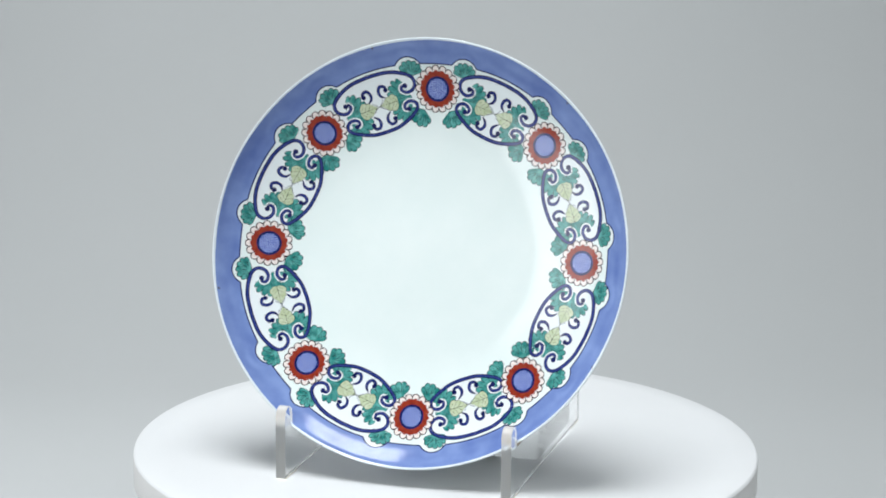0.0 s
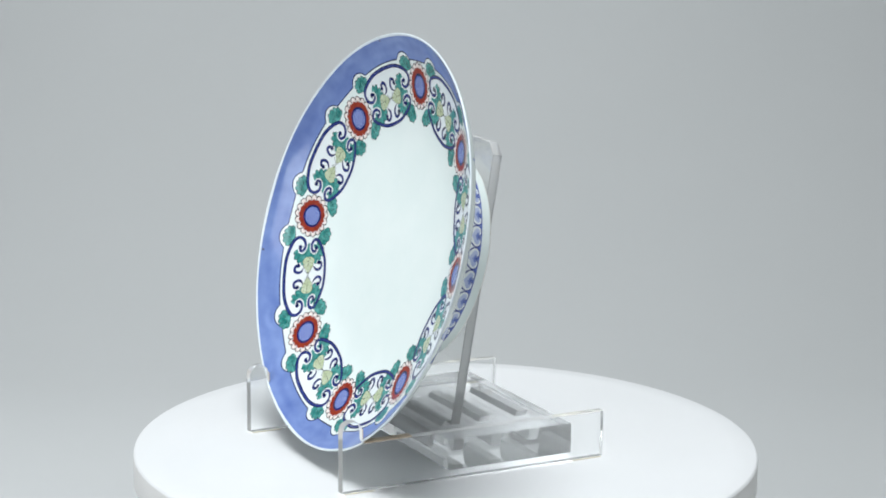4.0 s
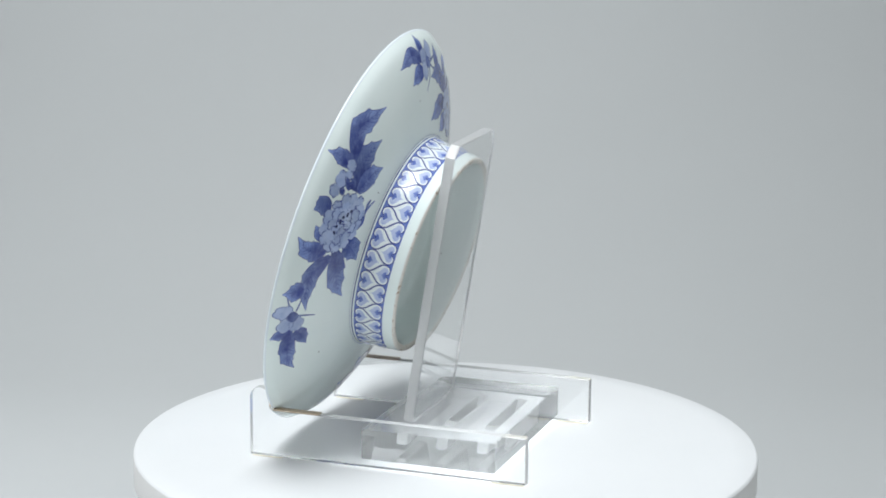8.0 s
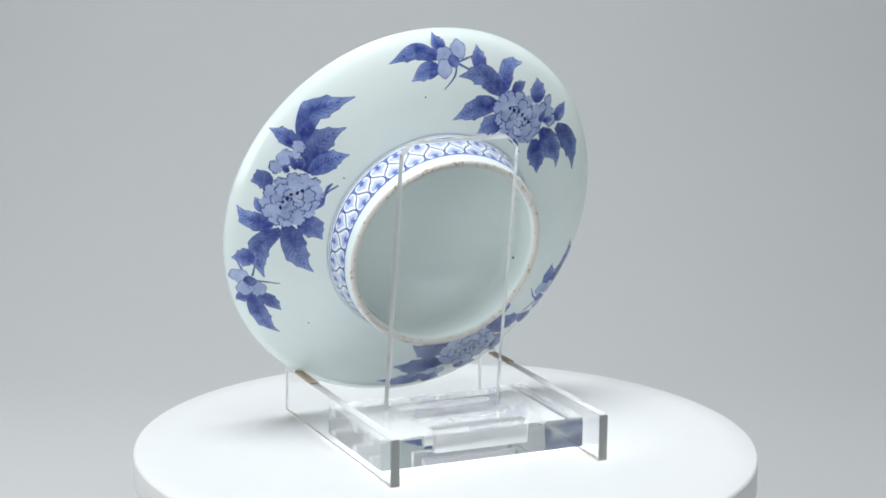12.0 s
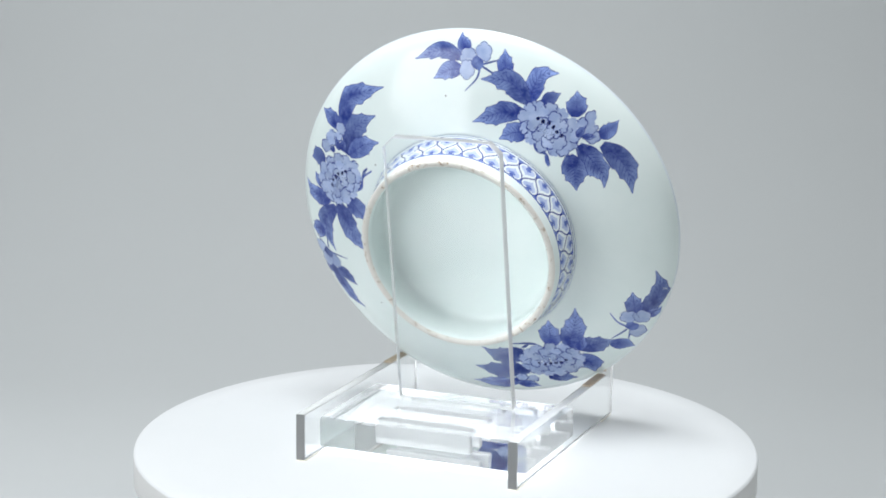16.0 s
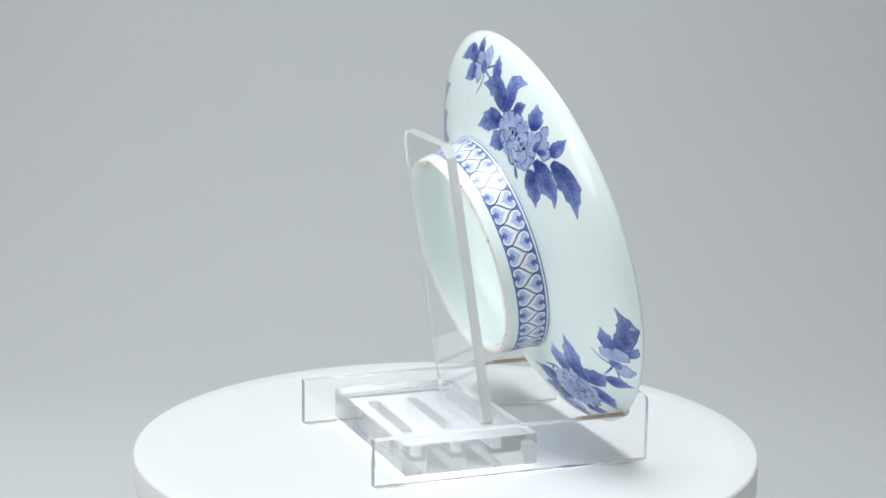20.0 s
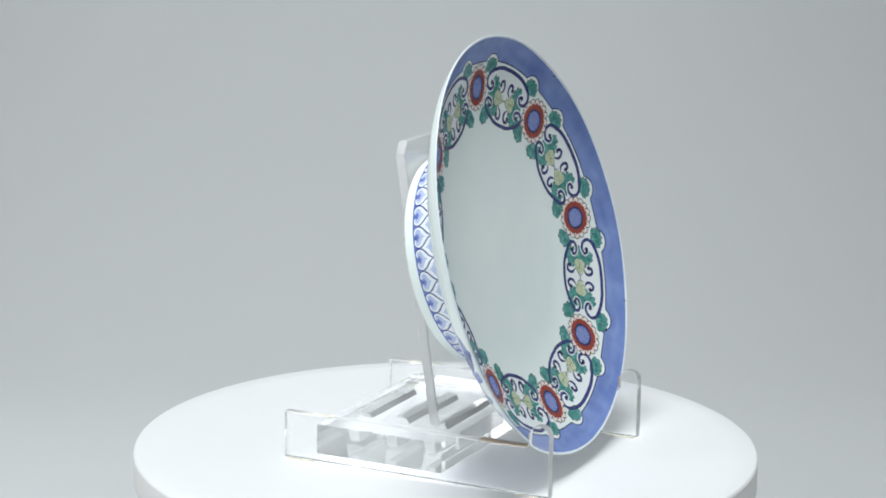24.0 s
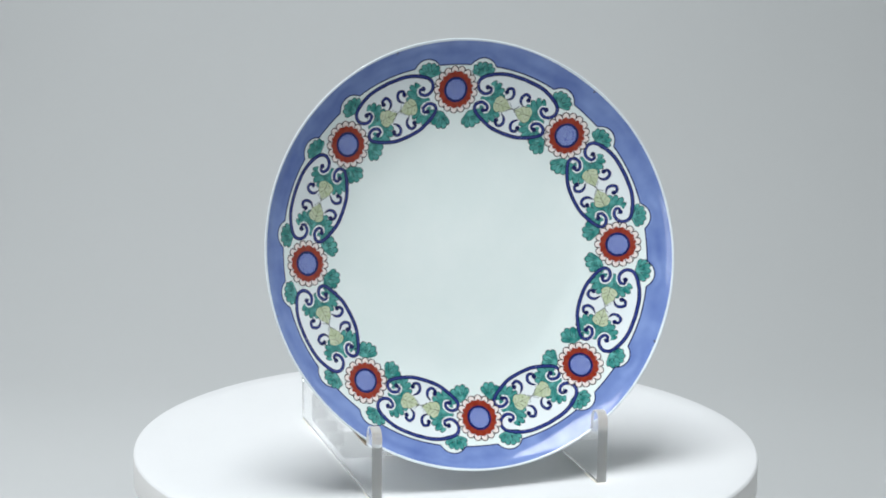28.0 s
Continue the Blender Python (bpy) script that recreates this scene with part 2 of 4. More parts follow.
def leaf_outline(spine, half, lobes=3, n=60):
    """A brushed leaf along its spine, base first: smooth shoulders, long lobes that point to the tip, a thin curled tip."""
    spine = [np.array(q, float) for q in spine]
    spine[0] = spine[0] + (spine[0] - spine[1]) * 0.26
    spine.append(spine[-1] + (spine[-1] - spine[-2]) * 0.10)
    L = spline(spine, 16)
    run = np.concatenate([[0], np.cumsum(np.hypot(*np.diff(L, axis=0).T))])
    u = np.linspace(0, 1, n)
    mid = np.stack([np.interp(u * run[-1], run, L[:, k]) for k in (0, 1)], 1)
    d = np.gradient(mid, axis=0)
    d /= np.hypot(d[:, 0], d[:, 1])[:, None]
    nor = np.stack([-d[:, 1], d[:, 0]], 1)
    near = [(0, 0.34), (0.10, 0.60), (0.22, 0.84), (0.36, 0.98), (0.50, 1.0), (0.60, 1.06), (0.63, 0.84), (0.72, 0.66), (0.76, 0.64), (0.79, 0.42), (0.88, 0.20), (1.0, 0.03)]
    far = [(0, 0.34), (0.10, 0.62), (0.20, 0.88), (0.34, 1.0), (0.44, 1.06), (0.47, 0.88), (0.60, 0.84), (0.68, 0.86), (0.71, 0.58), (0.80, 0.36), (0.90, 0.16), (1.0, 0.03)]
    if lobes <= 2:
        near = [(0, 0.34), (0.14, 0.72), (0.30, 1.0), (0.50, 1.0), (0.66, 0.76), (0.80, 0.40), (0.90, 0.17), (1.0, 0.03)]
    w1, w2 = (half * np.interp(u, *spline([np.array(q, float) for q in rule], 6).T) for rule in (near, far))
    return mid, mid + nor * w1[:, None], mid - nor * w2[:, None]


# ------------------------------------------------------------ studio
def build_studio():
    # paper sweep: lies on the table, curves up behind
    prof = [(-0.62, -0.075)] + [(0.36 + 1.0 * math.sin(radians(a)), -0.075 + 1.0 * (1 - math.cos(radians(a)))) for a in range(0, 91, 3)] + [(1.36, 1.85)]
    verts, faces = [], []
    for y, z in prof:
        verts += [(-1.2, y, z), (1.14, y, z)]
    n = len(prof)
    for y, z in prof:
        verts += [(-1.2, y, z), (1.14, y, z)]
    for k in range(n):
        ta = Vector((0, prof[min(k + 1, n - 1)][0] - prof[max(k - 1, 0)][0], prof[min(k + 1, n - 1)][1] - prof[max(k - 1, 0)][1])).normalized()
        off = Vector((0, ta.z, -ta.y)) * 0.002
        for j in (0, 1):
            v = Vector(verts[2 * (n + k) + j]) + off
            verts[2 * (n + k) + j] = tuple(v)
    for k in range(n - 1):
        a, b = 2 * k, 2 * (n + k)
        faces += [(a, a + 1, a + 3, a + 2), (b, b + 2, b + 3, b + 1), (a, a + 2, b + 2, b), (a + 1, b + 1, b + 3, a + 3)]
    faces += [(0, 2 * n, 2 * n + 1, 1), (2 * n - 2, 2 * n - 1, 4 * n - 1, 4 * n - 2)]
    sweep = link_mesh("backdrop", verts, faces, PAPER)
    tagged(sweep, "pale grey seamless paper sweep behind the turntable", "backdrop", kind="structure")
    table = thing("studio_table", "plain table under the paper sweep", "table")
    part("tabletop", box_bm(-0.75, 0.75, -0.62, 0.9, -0.107, -0.077, 0.003), ROOM, table)
    for sx in (-0.69, 0.69):
        for sy in (-0.56, 0.84):
            part("leg", box_bm(sx - 0.025, sx + 0.025, sy - 0.025, sy + 0.025, -0.85, -0.107, 0.003), DARK, table)
    # Unseen room, added; east and front walls stand close to bounce fill light.
    for name, b in (("floor", (-2.0, 1.2, -1.8, 1.9, -0.95, -0.85)), ("ceiling", (-2.0, 1.2, -1.8, 1.9, 2.0, 2.1)),
                    ("wall_back", (-2.0, 1.2, 1.9, 2.0, -0.95, 2.1)), ("wall_front", (-2.0, 1.2, -1.9, -1.8, -0.95, 2.1)),
                    ("wall_west", (-2.1, -2.0, -1.9, 2.0, -0.95, 2.1)), ("wall_east", (1.2, 1.3, -1.9, 2.0, -0.95, 2.1))):
        ob = part(name, box_bm(*b), ROOM, None)
        tagged(ob, "unseen plain pale studio " + name.split("_")[0], name.split("_")[0], kind="structure")


build_studio()


# ------------------------------------------------------------ turntable
TABLE_R = 0.1520
turntable = thing("turntable", "round white turntable turning slowly on its base", "turntable")


def build_turntable():
    edge = [(0, 0), (0.05, 0), (0.10, 0), (0.14, 0), (TABLE_R - 0.0012, 0), (TABLE_R - 0.0004, -0.0004), (TABLE_R, -0.0014)]
    v, f = lathe(edge, 220)
    link_mesh("platter_top", v, f, TABLE_WHITE, turntable, "smooth white top of the platter")
    side = [(TABLE_R, -0.0014), (TABLE_R, -0.0150), (TABLE_R - 0.0010, -0.0162), (TABLE_R - 0.012, -0.0164), (0, -0.0164)]
    v, f = lathe(side, 220)
    link_mesh("platter_rim", v, f, EDGE_WHITE, turntable, "white rim band of the platter")


build_turntable()
base = thing("motor_housing", "dark round motor housing under the white platter", "motor housing")
v, f = lathe([(0, -0.0172), (0.1495, -0.0172), (0.1495, -0.030), (0.140, -0.034), (0.140, -0.070), (0.136, -0.0748), (0, -0.0748)], 128)
link_mesh("drum", v, f, DARK, base)

# ------------------------------------------------------------ acrylic stand
stand = thing("plate_stand", "clear acrylic plate stand with slotted base block", "display stand")
STAND_AT = Matrix.Rotation(-0.0121, 4, "Z") @ pose(-0.0026, 0, 0)


def extrude_x(outline, x0, x1):
    """A sheet cut to the outline of (y, z), from x0 to x1."""
    bm = bmesh.new()
    a = [bm.verts.new((x0, y, z)) for y, z in outline]
    b = [bm.verts.new((x1, y, z)) for y, z in outline]
    bm.faces.new(a)
    bm.faces.new(list(reversed(b)))
    for k in range(len(a)):
        j = (k + 1) % len(a)
        bm.faces.new((a[k], b[k], b[j], a[j]))
    return bm


def arc(cy, cz, r, a0, a1, n=7):
    return [(cy + r * math.cos(radians(a0 + (a1 - a0) * k / n)), cz + r * math.sin(radians(a0 + (a1 - a0) * k / n))) for k in range(n + 1)]


RAIL_X, RAIL_T = 0.0539, 0.0047
Y0, Y1, RAIL_Z, POST_Z, NOTCH_Y = -0.0807, 0.0572, 0.0232, 0.0342, -0.0709
SLOT_HALF, SLOT_W, SLOT_AT = 0.0243, 0.0055, (-0.0095, 0.0108, 0.0311)
BLOCK_Z = (0.0035, 0.0182)


def build_rails():
    foot, t = 0.0007, RAIL_T / 2 - 0.0002
    for s in (-1, 1):
        x = s * RAIL_X
        out = [(Y0, foot), (Y1, foot), (Y1, RAIL_Z)]
        out += [(NOTCH_Y + 0.0015, RAIL_Z), (NOTCH_Y, RAIL_Z + 0.0015)]
        out += arc(NOTCH_Y - 0.0044, POST_Z - 0.0044, 0.0044, 0, 90) + arc(Y0 + 0.0044, POST_Z - 0.0044, 0.0044, 90, 180)
        bm = extrude_x(out, x - RAIL_T / 2, x + RAIL_T / 2)
        bmesh.ops.bevel(bm, geom=[e for e in bm.edges if abs(e.verts[0].co.x - e.verts[1].co.x) < 1e-6], offset=0.00025, segments=1, affect="EDGES")
        rail = part("side_rail", bm, ACRYLIC, stand, "clear upright side sheet with a hooked front", basis=STAND_AT)
        rail.visible_shadow = False
        sawn_edges(rail, 0, None, RAIL_EDGE)
        rail.data.materials.append(RAIL_END)
        for f in rail.data.polygons:
            if f.normal.z < -0.5:
                f.material_index = 0
            elif f.normal.y > 0.9 and f.center.y > Y1 - 0.001:
                f.material_index = 2
        part("rest_pad", box_bm(x - t, x + t, NOTCH_Y + 0.002, NOTCH_Y + 0.0255, RAIL_Z + 0.0001, RAIL_Z + 0.0009, 0.0002), PAD, stand, "tan pad on the rail's top edge", basis=STAND_AT)
        part("hook_pad", box_bm(x - t, x + t, NOTCH_Y + 0.0001, NOTCH_Y + 0.0007, RAIL_Z + 0.002, POST_Z - 0.004, 0.0002), PAD, stand, "tan pad behind the hook", basis=STAND_AT)
        for y0, y1 in ((Y0 + 0.0012, Y0 + 0.0160), (Y1 - 0.0165, Y1 - 0.0008)):
            part("foot_pad", box_bm(x - t, x + t, y0, y1, 0.00005, foot - 0.00005), PAD_PALE, stand, "yellowed pad under the rail", basis=STAND_AT)


def build_block():
    """A clear block with three narrow slots, each leaning like the sheet that stands in the first."""
    hx, y0, y1 = RAIL_X - RAIL_T / 2 - 0.0002, -0.0250, 0.0413
    z0, z1 = BLOCK_Z
    zb, lean = z1 - 0.0112, 0.156
    bm = bmesh.new()
    cuts = [y0]
    for y in SLOT_AT:
        cuts += [y - SLOT_W / 2, y + SLOT_W / 2]
    cuts.append(y1)
    xs, zs = [-hx, -SLOT_HALF, SLOT_HALF, hx], (z0, zb, z1)
    grid = {}

    def vert(i, j, k):
        key = (i, j, k)
        if key not in grid:
            shift = lean * (z1 - zs[k]) if 0 < j < len(cuts) - 1 else 0.0
            grid[key] = bm.verts.new((xs[i], cuts[j] - shift, zs[k]))
        return grid[key]
    ny = len(cuts) - 1
    solid = {(i, j, k): not (i == 1 and j % 2 == 1 and k == 1) for i in range(3) for j in range(ny) for k in range(2)}
    for (i, j, k), on in solid.items():
        if not on:
            continue
        for di, dj, dk in ((1, 0, 0), (-1, 0, 0), (0, 1, 0), (0, -1, 0), (0, 0, 1), (0, 0, -1)):
            if solid.get((i + di, j + dj, k + dk)):
                continue
            if di:
                a = i + (di > 0)
                q = [(a, j, k), (a, j + 1, k), (a, j + 1, k + 1), (a, j, k + 1)]
            elif dj:
                a = j + (dj > 0)
                q = [(i, a, k), (i + 1, a, k), (i + 1, a, k + 1), (i, a, k + 1)]
            else:
                a = k + (dk > 0)
                q = [(i, j, a), (i + 1, j, a), (i + 1, j + 1, a), (i, j + 1, a)]
            bm.faces.new([vert(*c) for c in q])
    bmesh.ops.recalc_face_normals(bm, faces=bm.faces)
    sharp = [e for e in bm.edges if len(e.link_faces) == 2 and e.link_faces[0].normal.dot(e.link_faces[1].normal) < 0.7]
    bmesh.ops.bevel(bm, geom=sharp, offset=0.0004, segments=2, affect="EDGES")
    block = part("base_block", bm, THICK_ACRYLIC, stand, "thick clear block with three slots", basis=STAND_AT)
    block.visible_shadow = False
    for finish in (MILLED, BLOCK_UNDER_SHADE, BLOCK_SIDE):
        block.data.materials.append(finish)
    for f in block.data.polygons:
        c = f.center
        if abs(c.x) < SLOT_HALF + 0.0003 and y0 + 0.0005 < c.y < y1 - 0.0005 and z0 + 0.0005 < c.z < z1 - 0.0002:
            f.material_index = 1
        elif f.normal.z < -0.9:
            # shade below the block, put into the underside's tint
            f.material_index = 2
        elif abs(f.normal.x) > 0.9:
            f.material_index = 3


def build_support():
    """The leaning sheet: its shoulders stand on the block, a tongue goes down into the first slot."""
    bw, tongue, sh, h, th, ch = 0.0300, SLOT_HALF - 0.0005, 0.0104, 0.1463, 0.0050, 0.0055
    out = [(-tongue, 0), (tongue, 0), (tongue, sh), (bw, sh), (bw, h - ch), (bw - ch, h), (-bw + ch, h), (-bw, h - ch), (-bw, sh), (-tongue, sh)]
    bm = bmesh.new()
    a = [bm.verts.new((x, -th / 2, z)) for x, z in out]
    b = [bm.verts.new((x, th / 2, z)) for x, z in out]
    bm.faces.new(a)
    bm.faces.new(list(reversed(b)))
    for k in range(len(a)):
        j = (k + 1) % len(a)
        bm.faces.new((a[k], b[k], b[j], a[j]))
    bmesh.ops.bevel(bm, geom=[e for e in bm.edges if abs(e.verts[0].co.y - e.verts[1].co.y) < 1e-6], offset=0.0003, segments=1, affect="EDGES")
    sup = part("back_support", bm, ACRYLIC, stand, "leaning clear sheet that the foot ring rests on",
               basis=STAND_AT @ pose(0.0006, -0.0112, BLOCK_Z[1] - 0.0103, -8.87, 0.5, 0))
    sup.visible_shadow = False
    sawn_edges(sup, 1, None, SHEET_EDGE)


build_rails()
build_block()
build_support()

# ------------------------------------------------------------ dish
plate = thing("porcelain_dish", "footed porcelain dish with blue rim and enamelled flower garland", "dish")
TILT = 15.64
DISH = pose(-0.0026, -0.0477, 0.1052) @ Matrix.Rotation(-0.0083, 4, "Z") @ Matrix((
    (1, 0, 0, 0), (0, math.sin(radians(TILT)), -math.cos(radians(TILT)), 0), (0, math.cos(radians(TILT)), math.sin(radians(TILT)), 0), (0, 0, 0, 1)))


def spin(deg):
    """The dish's pose, turned clockwise round its own axis, as seen from the front."""
    return DISH @ Matrix.Rotation(-radians(deg), 4, "Z")


def build_body():
    rim = [(99.55, -0.1), (99.9, -0.05), (100.1, -0.35), (100.05, -0.8)]
    v, f = lathe([(r / 1e3, z / 1e3) for r, z in [tuple(FRONT[-2])] + [tuple(FRONT[-1])] + rim + [tuple(BACK[-1])]], 288)
    link_mesh("lip", v, f, LIP_GLAZE, plate, "pale blue glazed lip", basis=DISH)
    v, f = lathe([(r / 1e3, z / 1e3) for r, z in map(tuple, FRONT[:-1])], 288)
    link_mesh("well", v, f, PORCELAIN, plate, "white glazed hollow of the dish", basis=DISH)
    out = [tuple(q) for q in BACK[::-1]]
    out += [(54.2, -22.5), (53.8, -22.4)] + [tuple(q) for q in FOOT[1:]] + [(50.1, -42.8)]
    inner = [(46.9, -42.8), (46.5, -42.4), (46.4, -39.0), (46.7, -30.5), (46.0, -27.4), (45.0, -26.0), (43.2, -25.0), (40.0, -24.5), (32.0, -24.2), (16.0, -24.0), (0, -23.9)]
    v, f = lathe([(r / 1e3, z / 1e3) for r, z in out], 288)
    link_mesh("body", v, f, PORCELAIN, plate, "white glazed porcelain body", basis=DISH)
    v, f = lathe([(r / 1e3, z / 1e3) for r, z in ((50.1, -42.8), (49.7, -43.4), (48.5, -43.7), (47.4, -43.4), (46.9, -42.8))], 288)
    link_mesh("foot_rim", v, f, CLAY, plate, "unglazed foot rim flecked with brown", basis=DISH)
    v, f = lathe([(r / 1e3, z / 1e3) for r, z in inner], 200)
    link_mesh("foot_well", v, f, PORCELAIN, plate, "glazed hollow inside the foot", basis=DISH)


build_body()

# heads of the garland: turn in degrees and radius of each flower
HEADS = [(0.4, 77.6), (45.0, 76.3), (89.2, 75.9), (136.0, 76.1), (179.1, 76.0), (223.4, 75.9), (270.0, 76.1), (315.4, 75.7)]


def band_edge(deg):
    """Radius at which the blue rim begins, scalloped round the flowers and leaves."""
    a = (deg + 22.5) % 45.0 - 22.5
    x, r = abs(a), 89.25 + 0.35 * math.cos(radians(8 * (abs(a) - 22.5)))
    for c, cr, rad in ((0.0, 76.4, 12.2), (9.0, 85.4, 7.0)):
        off = cr * math.sin(radians(x - c))
        if abs(off) < rad:
            r = max(r, cr * math.cos(radians(x - c)) + math.sqrt(rad * rad - off * off))
    return r


def deco(name, sheet, material, lift, lay, parent, label="", angles=(0,)):
    """One painted layer, repeated round the dish."""
    me = sheet.mesh(name, material, lift, lay)
    return [place(name, me, parent, label, spin(a)) for a in angles]


def build_rim():
    a = np.linspace(0, 360, 1441)
    inner = np.array([pol(q, band_edge(q)) for q in a])
    outer = np.array([pol(q, 98.95 + 0.2 * math.sin(radians(q * 7)) * math.sin(radians(q * 2.3))) for q in a])
    band = Sheet().between(inner, outer, 12)
    # brush strokes run round the rim
    band.wash = [noise.noise((math.cos(radians(q)) * 5.0, math.sin(radians(q)) * 5.0, k * 0.25)) + 0.6 * noise.noise((math.cos(radians(q)) * 16, math.sin(radians(q)) * 16, 7 + k * 0.15)) for k in range(13) for q in a]
    deco("blue_rim_band", band, RIM_BLUE, 0.03, on_front, plate, "washed cobalt blue rim band")
    deco("rim_outline", Sheet().stroke(np.array([pol(q, band_edge(q) - 0.05) for q in a]), 0.52), NAVY, 0.06, on_front, plate, "fine dark blue scalloped outline")


build_rim()


def flower_layers(radius, seed):
    """The meshes of one hand-painted flower head at the top of the dish."""
    c = (0.0, radius)
    s_out = Sheet().blob(scalloped(c, 10.85, 10.85, 17, 0.11, sharp=0.5, n=204), c, 5)
    s_pet = Sheet()
    for k in range(17):
        t = 2 * math.pi * (k + 0.5) / 17
        q = (c[0] + 8.72 * math.cos(t), c[1] + 8.72 * math.sin(t))
        s_pet.blob(scalloped(q, 1.80, 1.44, 1, 0.0, math.degrees(t), n=16), q, 2)
    rng = random.Random(seed)
    lobes = [0.30 + 0.25 * rng.random() for _ in range(17)]
    a = np.linspace(0, 2 * np.pi, 170, endpoint=False)
    rr = np.array([8.65 - lobes[int(t / (2 * np.pi) * 17) % 17] * 1.9 * abs(math.cos(17 * t / 2)) ** 2.2 for t in a])
    s_red = Sheet().blob(np.stack([c[0] + rr * np.cos(a), c[1] + rr * np.sin(a)], 1), c, 4)
    s_ring = Sheet().blob(scalloped(c, 5.75, 5.75, 1, 0, n=72), c, 4)
    s_mid = Sheet().blob(scalloped(c, 4.8, 4.8, 9, 0.03, n=72), c, 4)
    s_hat = Sheet()
    for k in range(-5, 6):
        x = k * 0.82
        h = math.sqrt(4.5 ** 2 - x * x)
        u = np.linspace(-h, h, 9)
        w = 0.10 * np.sin(u * 1.3 + k)
        s_hat.stroke(np.stack([c[0] + x + w, c[1] + u], 1), 0.23)
        s_hat.stroke(np.stack([c[0] + u, c[1] + x + w], 1), 0.23)
    mk = [("petal_outline", s_out, BROWN_LINE, 0.128), ("petals", s_pet, PETAL, 0.142), ("corolla", s_red, RED, 0.156),
          ("centre_ring", s_ring, NAVY, 0.170), ("centre", s_mid, CENTRE_BLUE, 0.184), ("hatching", s_hat, HATCH, 0.197)]
    return [(n, s.mesh(n, m, z, on_front)) for n, s, m, z in mk]


def build_flowers():
    labels = {"petals": "small pinkish white petals", "corolla": "iron-red inner ring of petals", "centre": "blue centre with pale cross-hatching"}
    for k, (a, r) in enumerate(HEADS):
        layers = flower_layers(r, k)
        head = place("flower", layers[0][1], plate, "red and white flower head with blue centre", spin(a))
        for n, me in layers[1:]:
            place(n, me, head, labels.get(n, ""))


build_flowers()


def fan_shape(root, heading, radius, spread, lobes, squash=1.0, grow=0.0, n=132):
    """Outline of a leaf that fans out from its root with a lobed outer edge; heading in degrees from the x axis."""
    a = np.linspace(-spread, spread, n)
    k = 1 - 0.16 * (1 - np.abs(np.sin(np.pi * lobes * (a / spread + 1) / 2)) ** 0.6)
    k *= (1 - 0.30 * (np.abs(a) / spread) ** 3) * (1 + 0.03 * np.sin(a * 0.06 + heading))
    r = radius * k + grow
    x, y = r * np.cos(np.radians(a)), squash * r * np.sin(np.radians(a))
    h = radians(heading)
    o = np.stack([root[0] + x * math.cos(h) - y * math.sin(h), root[1] + x * math.sin(h) + y * math.cos(h)], 1)
    back = np.array(root) - np.array((math.cos(h), math.sin(h))) * (radius * 0.12 + grow)
    return np.vstack([o, back[None, :]])


def fan_leaf(root, heading, radius, spread, lobes, squash=1.0, ink_w=0.34):
    """Fill, outline and veins of a fan leaf."""
    c = np.array(root) + np.array((math.cos(radians(heading)), math.sin(radians(heading)))) * radius * 0.35
    o = fan_shape(root, heading, radius, spread, lobes, squash)
    fill = Sheet().blob(o, c, 3)
    edge = Sheet().blob(fan_shape(root, heading, radius, spread, lobes, squash, 0.34), c, 3)
    veins = Sheet()
    root = np.array(root, float)
    for k in range(2 * lobes - 1):
        i = int((k + 1) / (2 * lobes) * 132)
        reach = 0.80 if k % 2 == 0 else 0.93
        tip = root + (o[i] - root) * reach
        mid = (root + tip) / 2 + np.array((0.3, -0.2)) * (1 if k % 3 else -1)
        veins.stroke(spline([root + (tip - root) * (0.25 + 0.2 * (k % 2)), mid, tip], 4), (0.06, ink_w * 0.7, 0.08))
    for k in range(1, lobes):
        # the dark notch between two lobes
        i = int(k / lobes * 132)
        veins.stroke(np.array([root + (o[i] - root) * 1.02, root + (o[i] - root) * 0.86]), (0.5, 0.12))
    return fill, edge, veins


def ivy_leaf(root, tip, half):
    """Fill, outline and veins of a small pointed leaf with two shoulders on each side."""
    root, tip = np.array(root, float), np.array(tip, float)
    d = tip - root
    n = np.array((-d[1], d[0])) / math.hypot(*d)
    side = ((0.0, 0.10), (0.03, 0.55), (0.16, 0.92), (0.30, 1.0), (0.42, 0.82), (0.58, 0.80), (0.68, 0.62), (0.80, 0.34))

    def outline(grow):
        k = half + grow
        up = [root + d * (u + 0.02) + n * k * w for u, w in side]
        down = [root + d * u - n * k * w * 0.96 for u, w in side]
        return np.vstack([up, [tip + d / math.hypot(*d) * grow], down[::-1]])
    c = root + d * 0.4
    veins = Sheet().stroke(np.array([root, root + d * 0.5, tip]), (0.24, 0.2, 0.1))
    for u, w in ((0.16, 0.8), (0.36, 0.86), (0.58, 0.66)):
        for s in (-1, 1):
            veins.stroke(spline([root + d * (u - 0.14), root + d * (u + 0.02) + n * s * half * w * 0.5, root + d * (u + 0.10) + n * s * half * w * 0.9], 3), (0.06, 0.17, 0.06))
    return Sheet().blob(outline(0.0), c, 3), Sheet().blob(outline(0.28), c, 3), veins


def mirror(p, axis=0.0):
    """Mirror a point of (degrees, radius) about a spoke of the dish."""
    return (2 * axis - p[0], p[1])


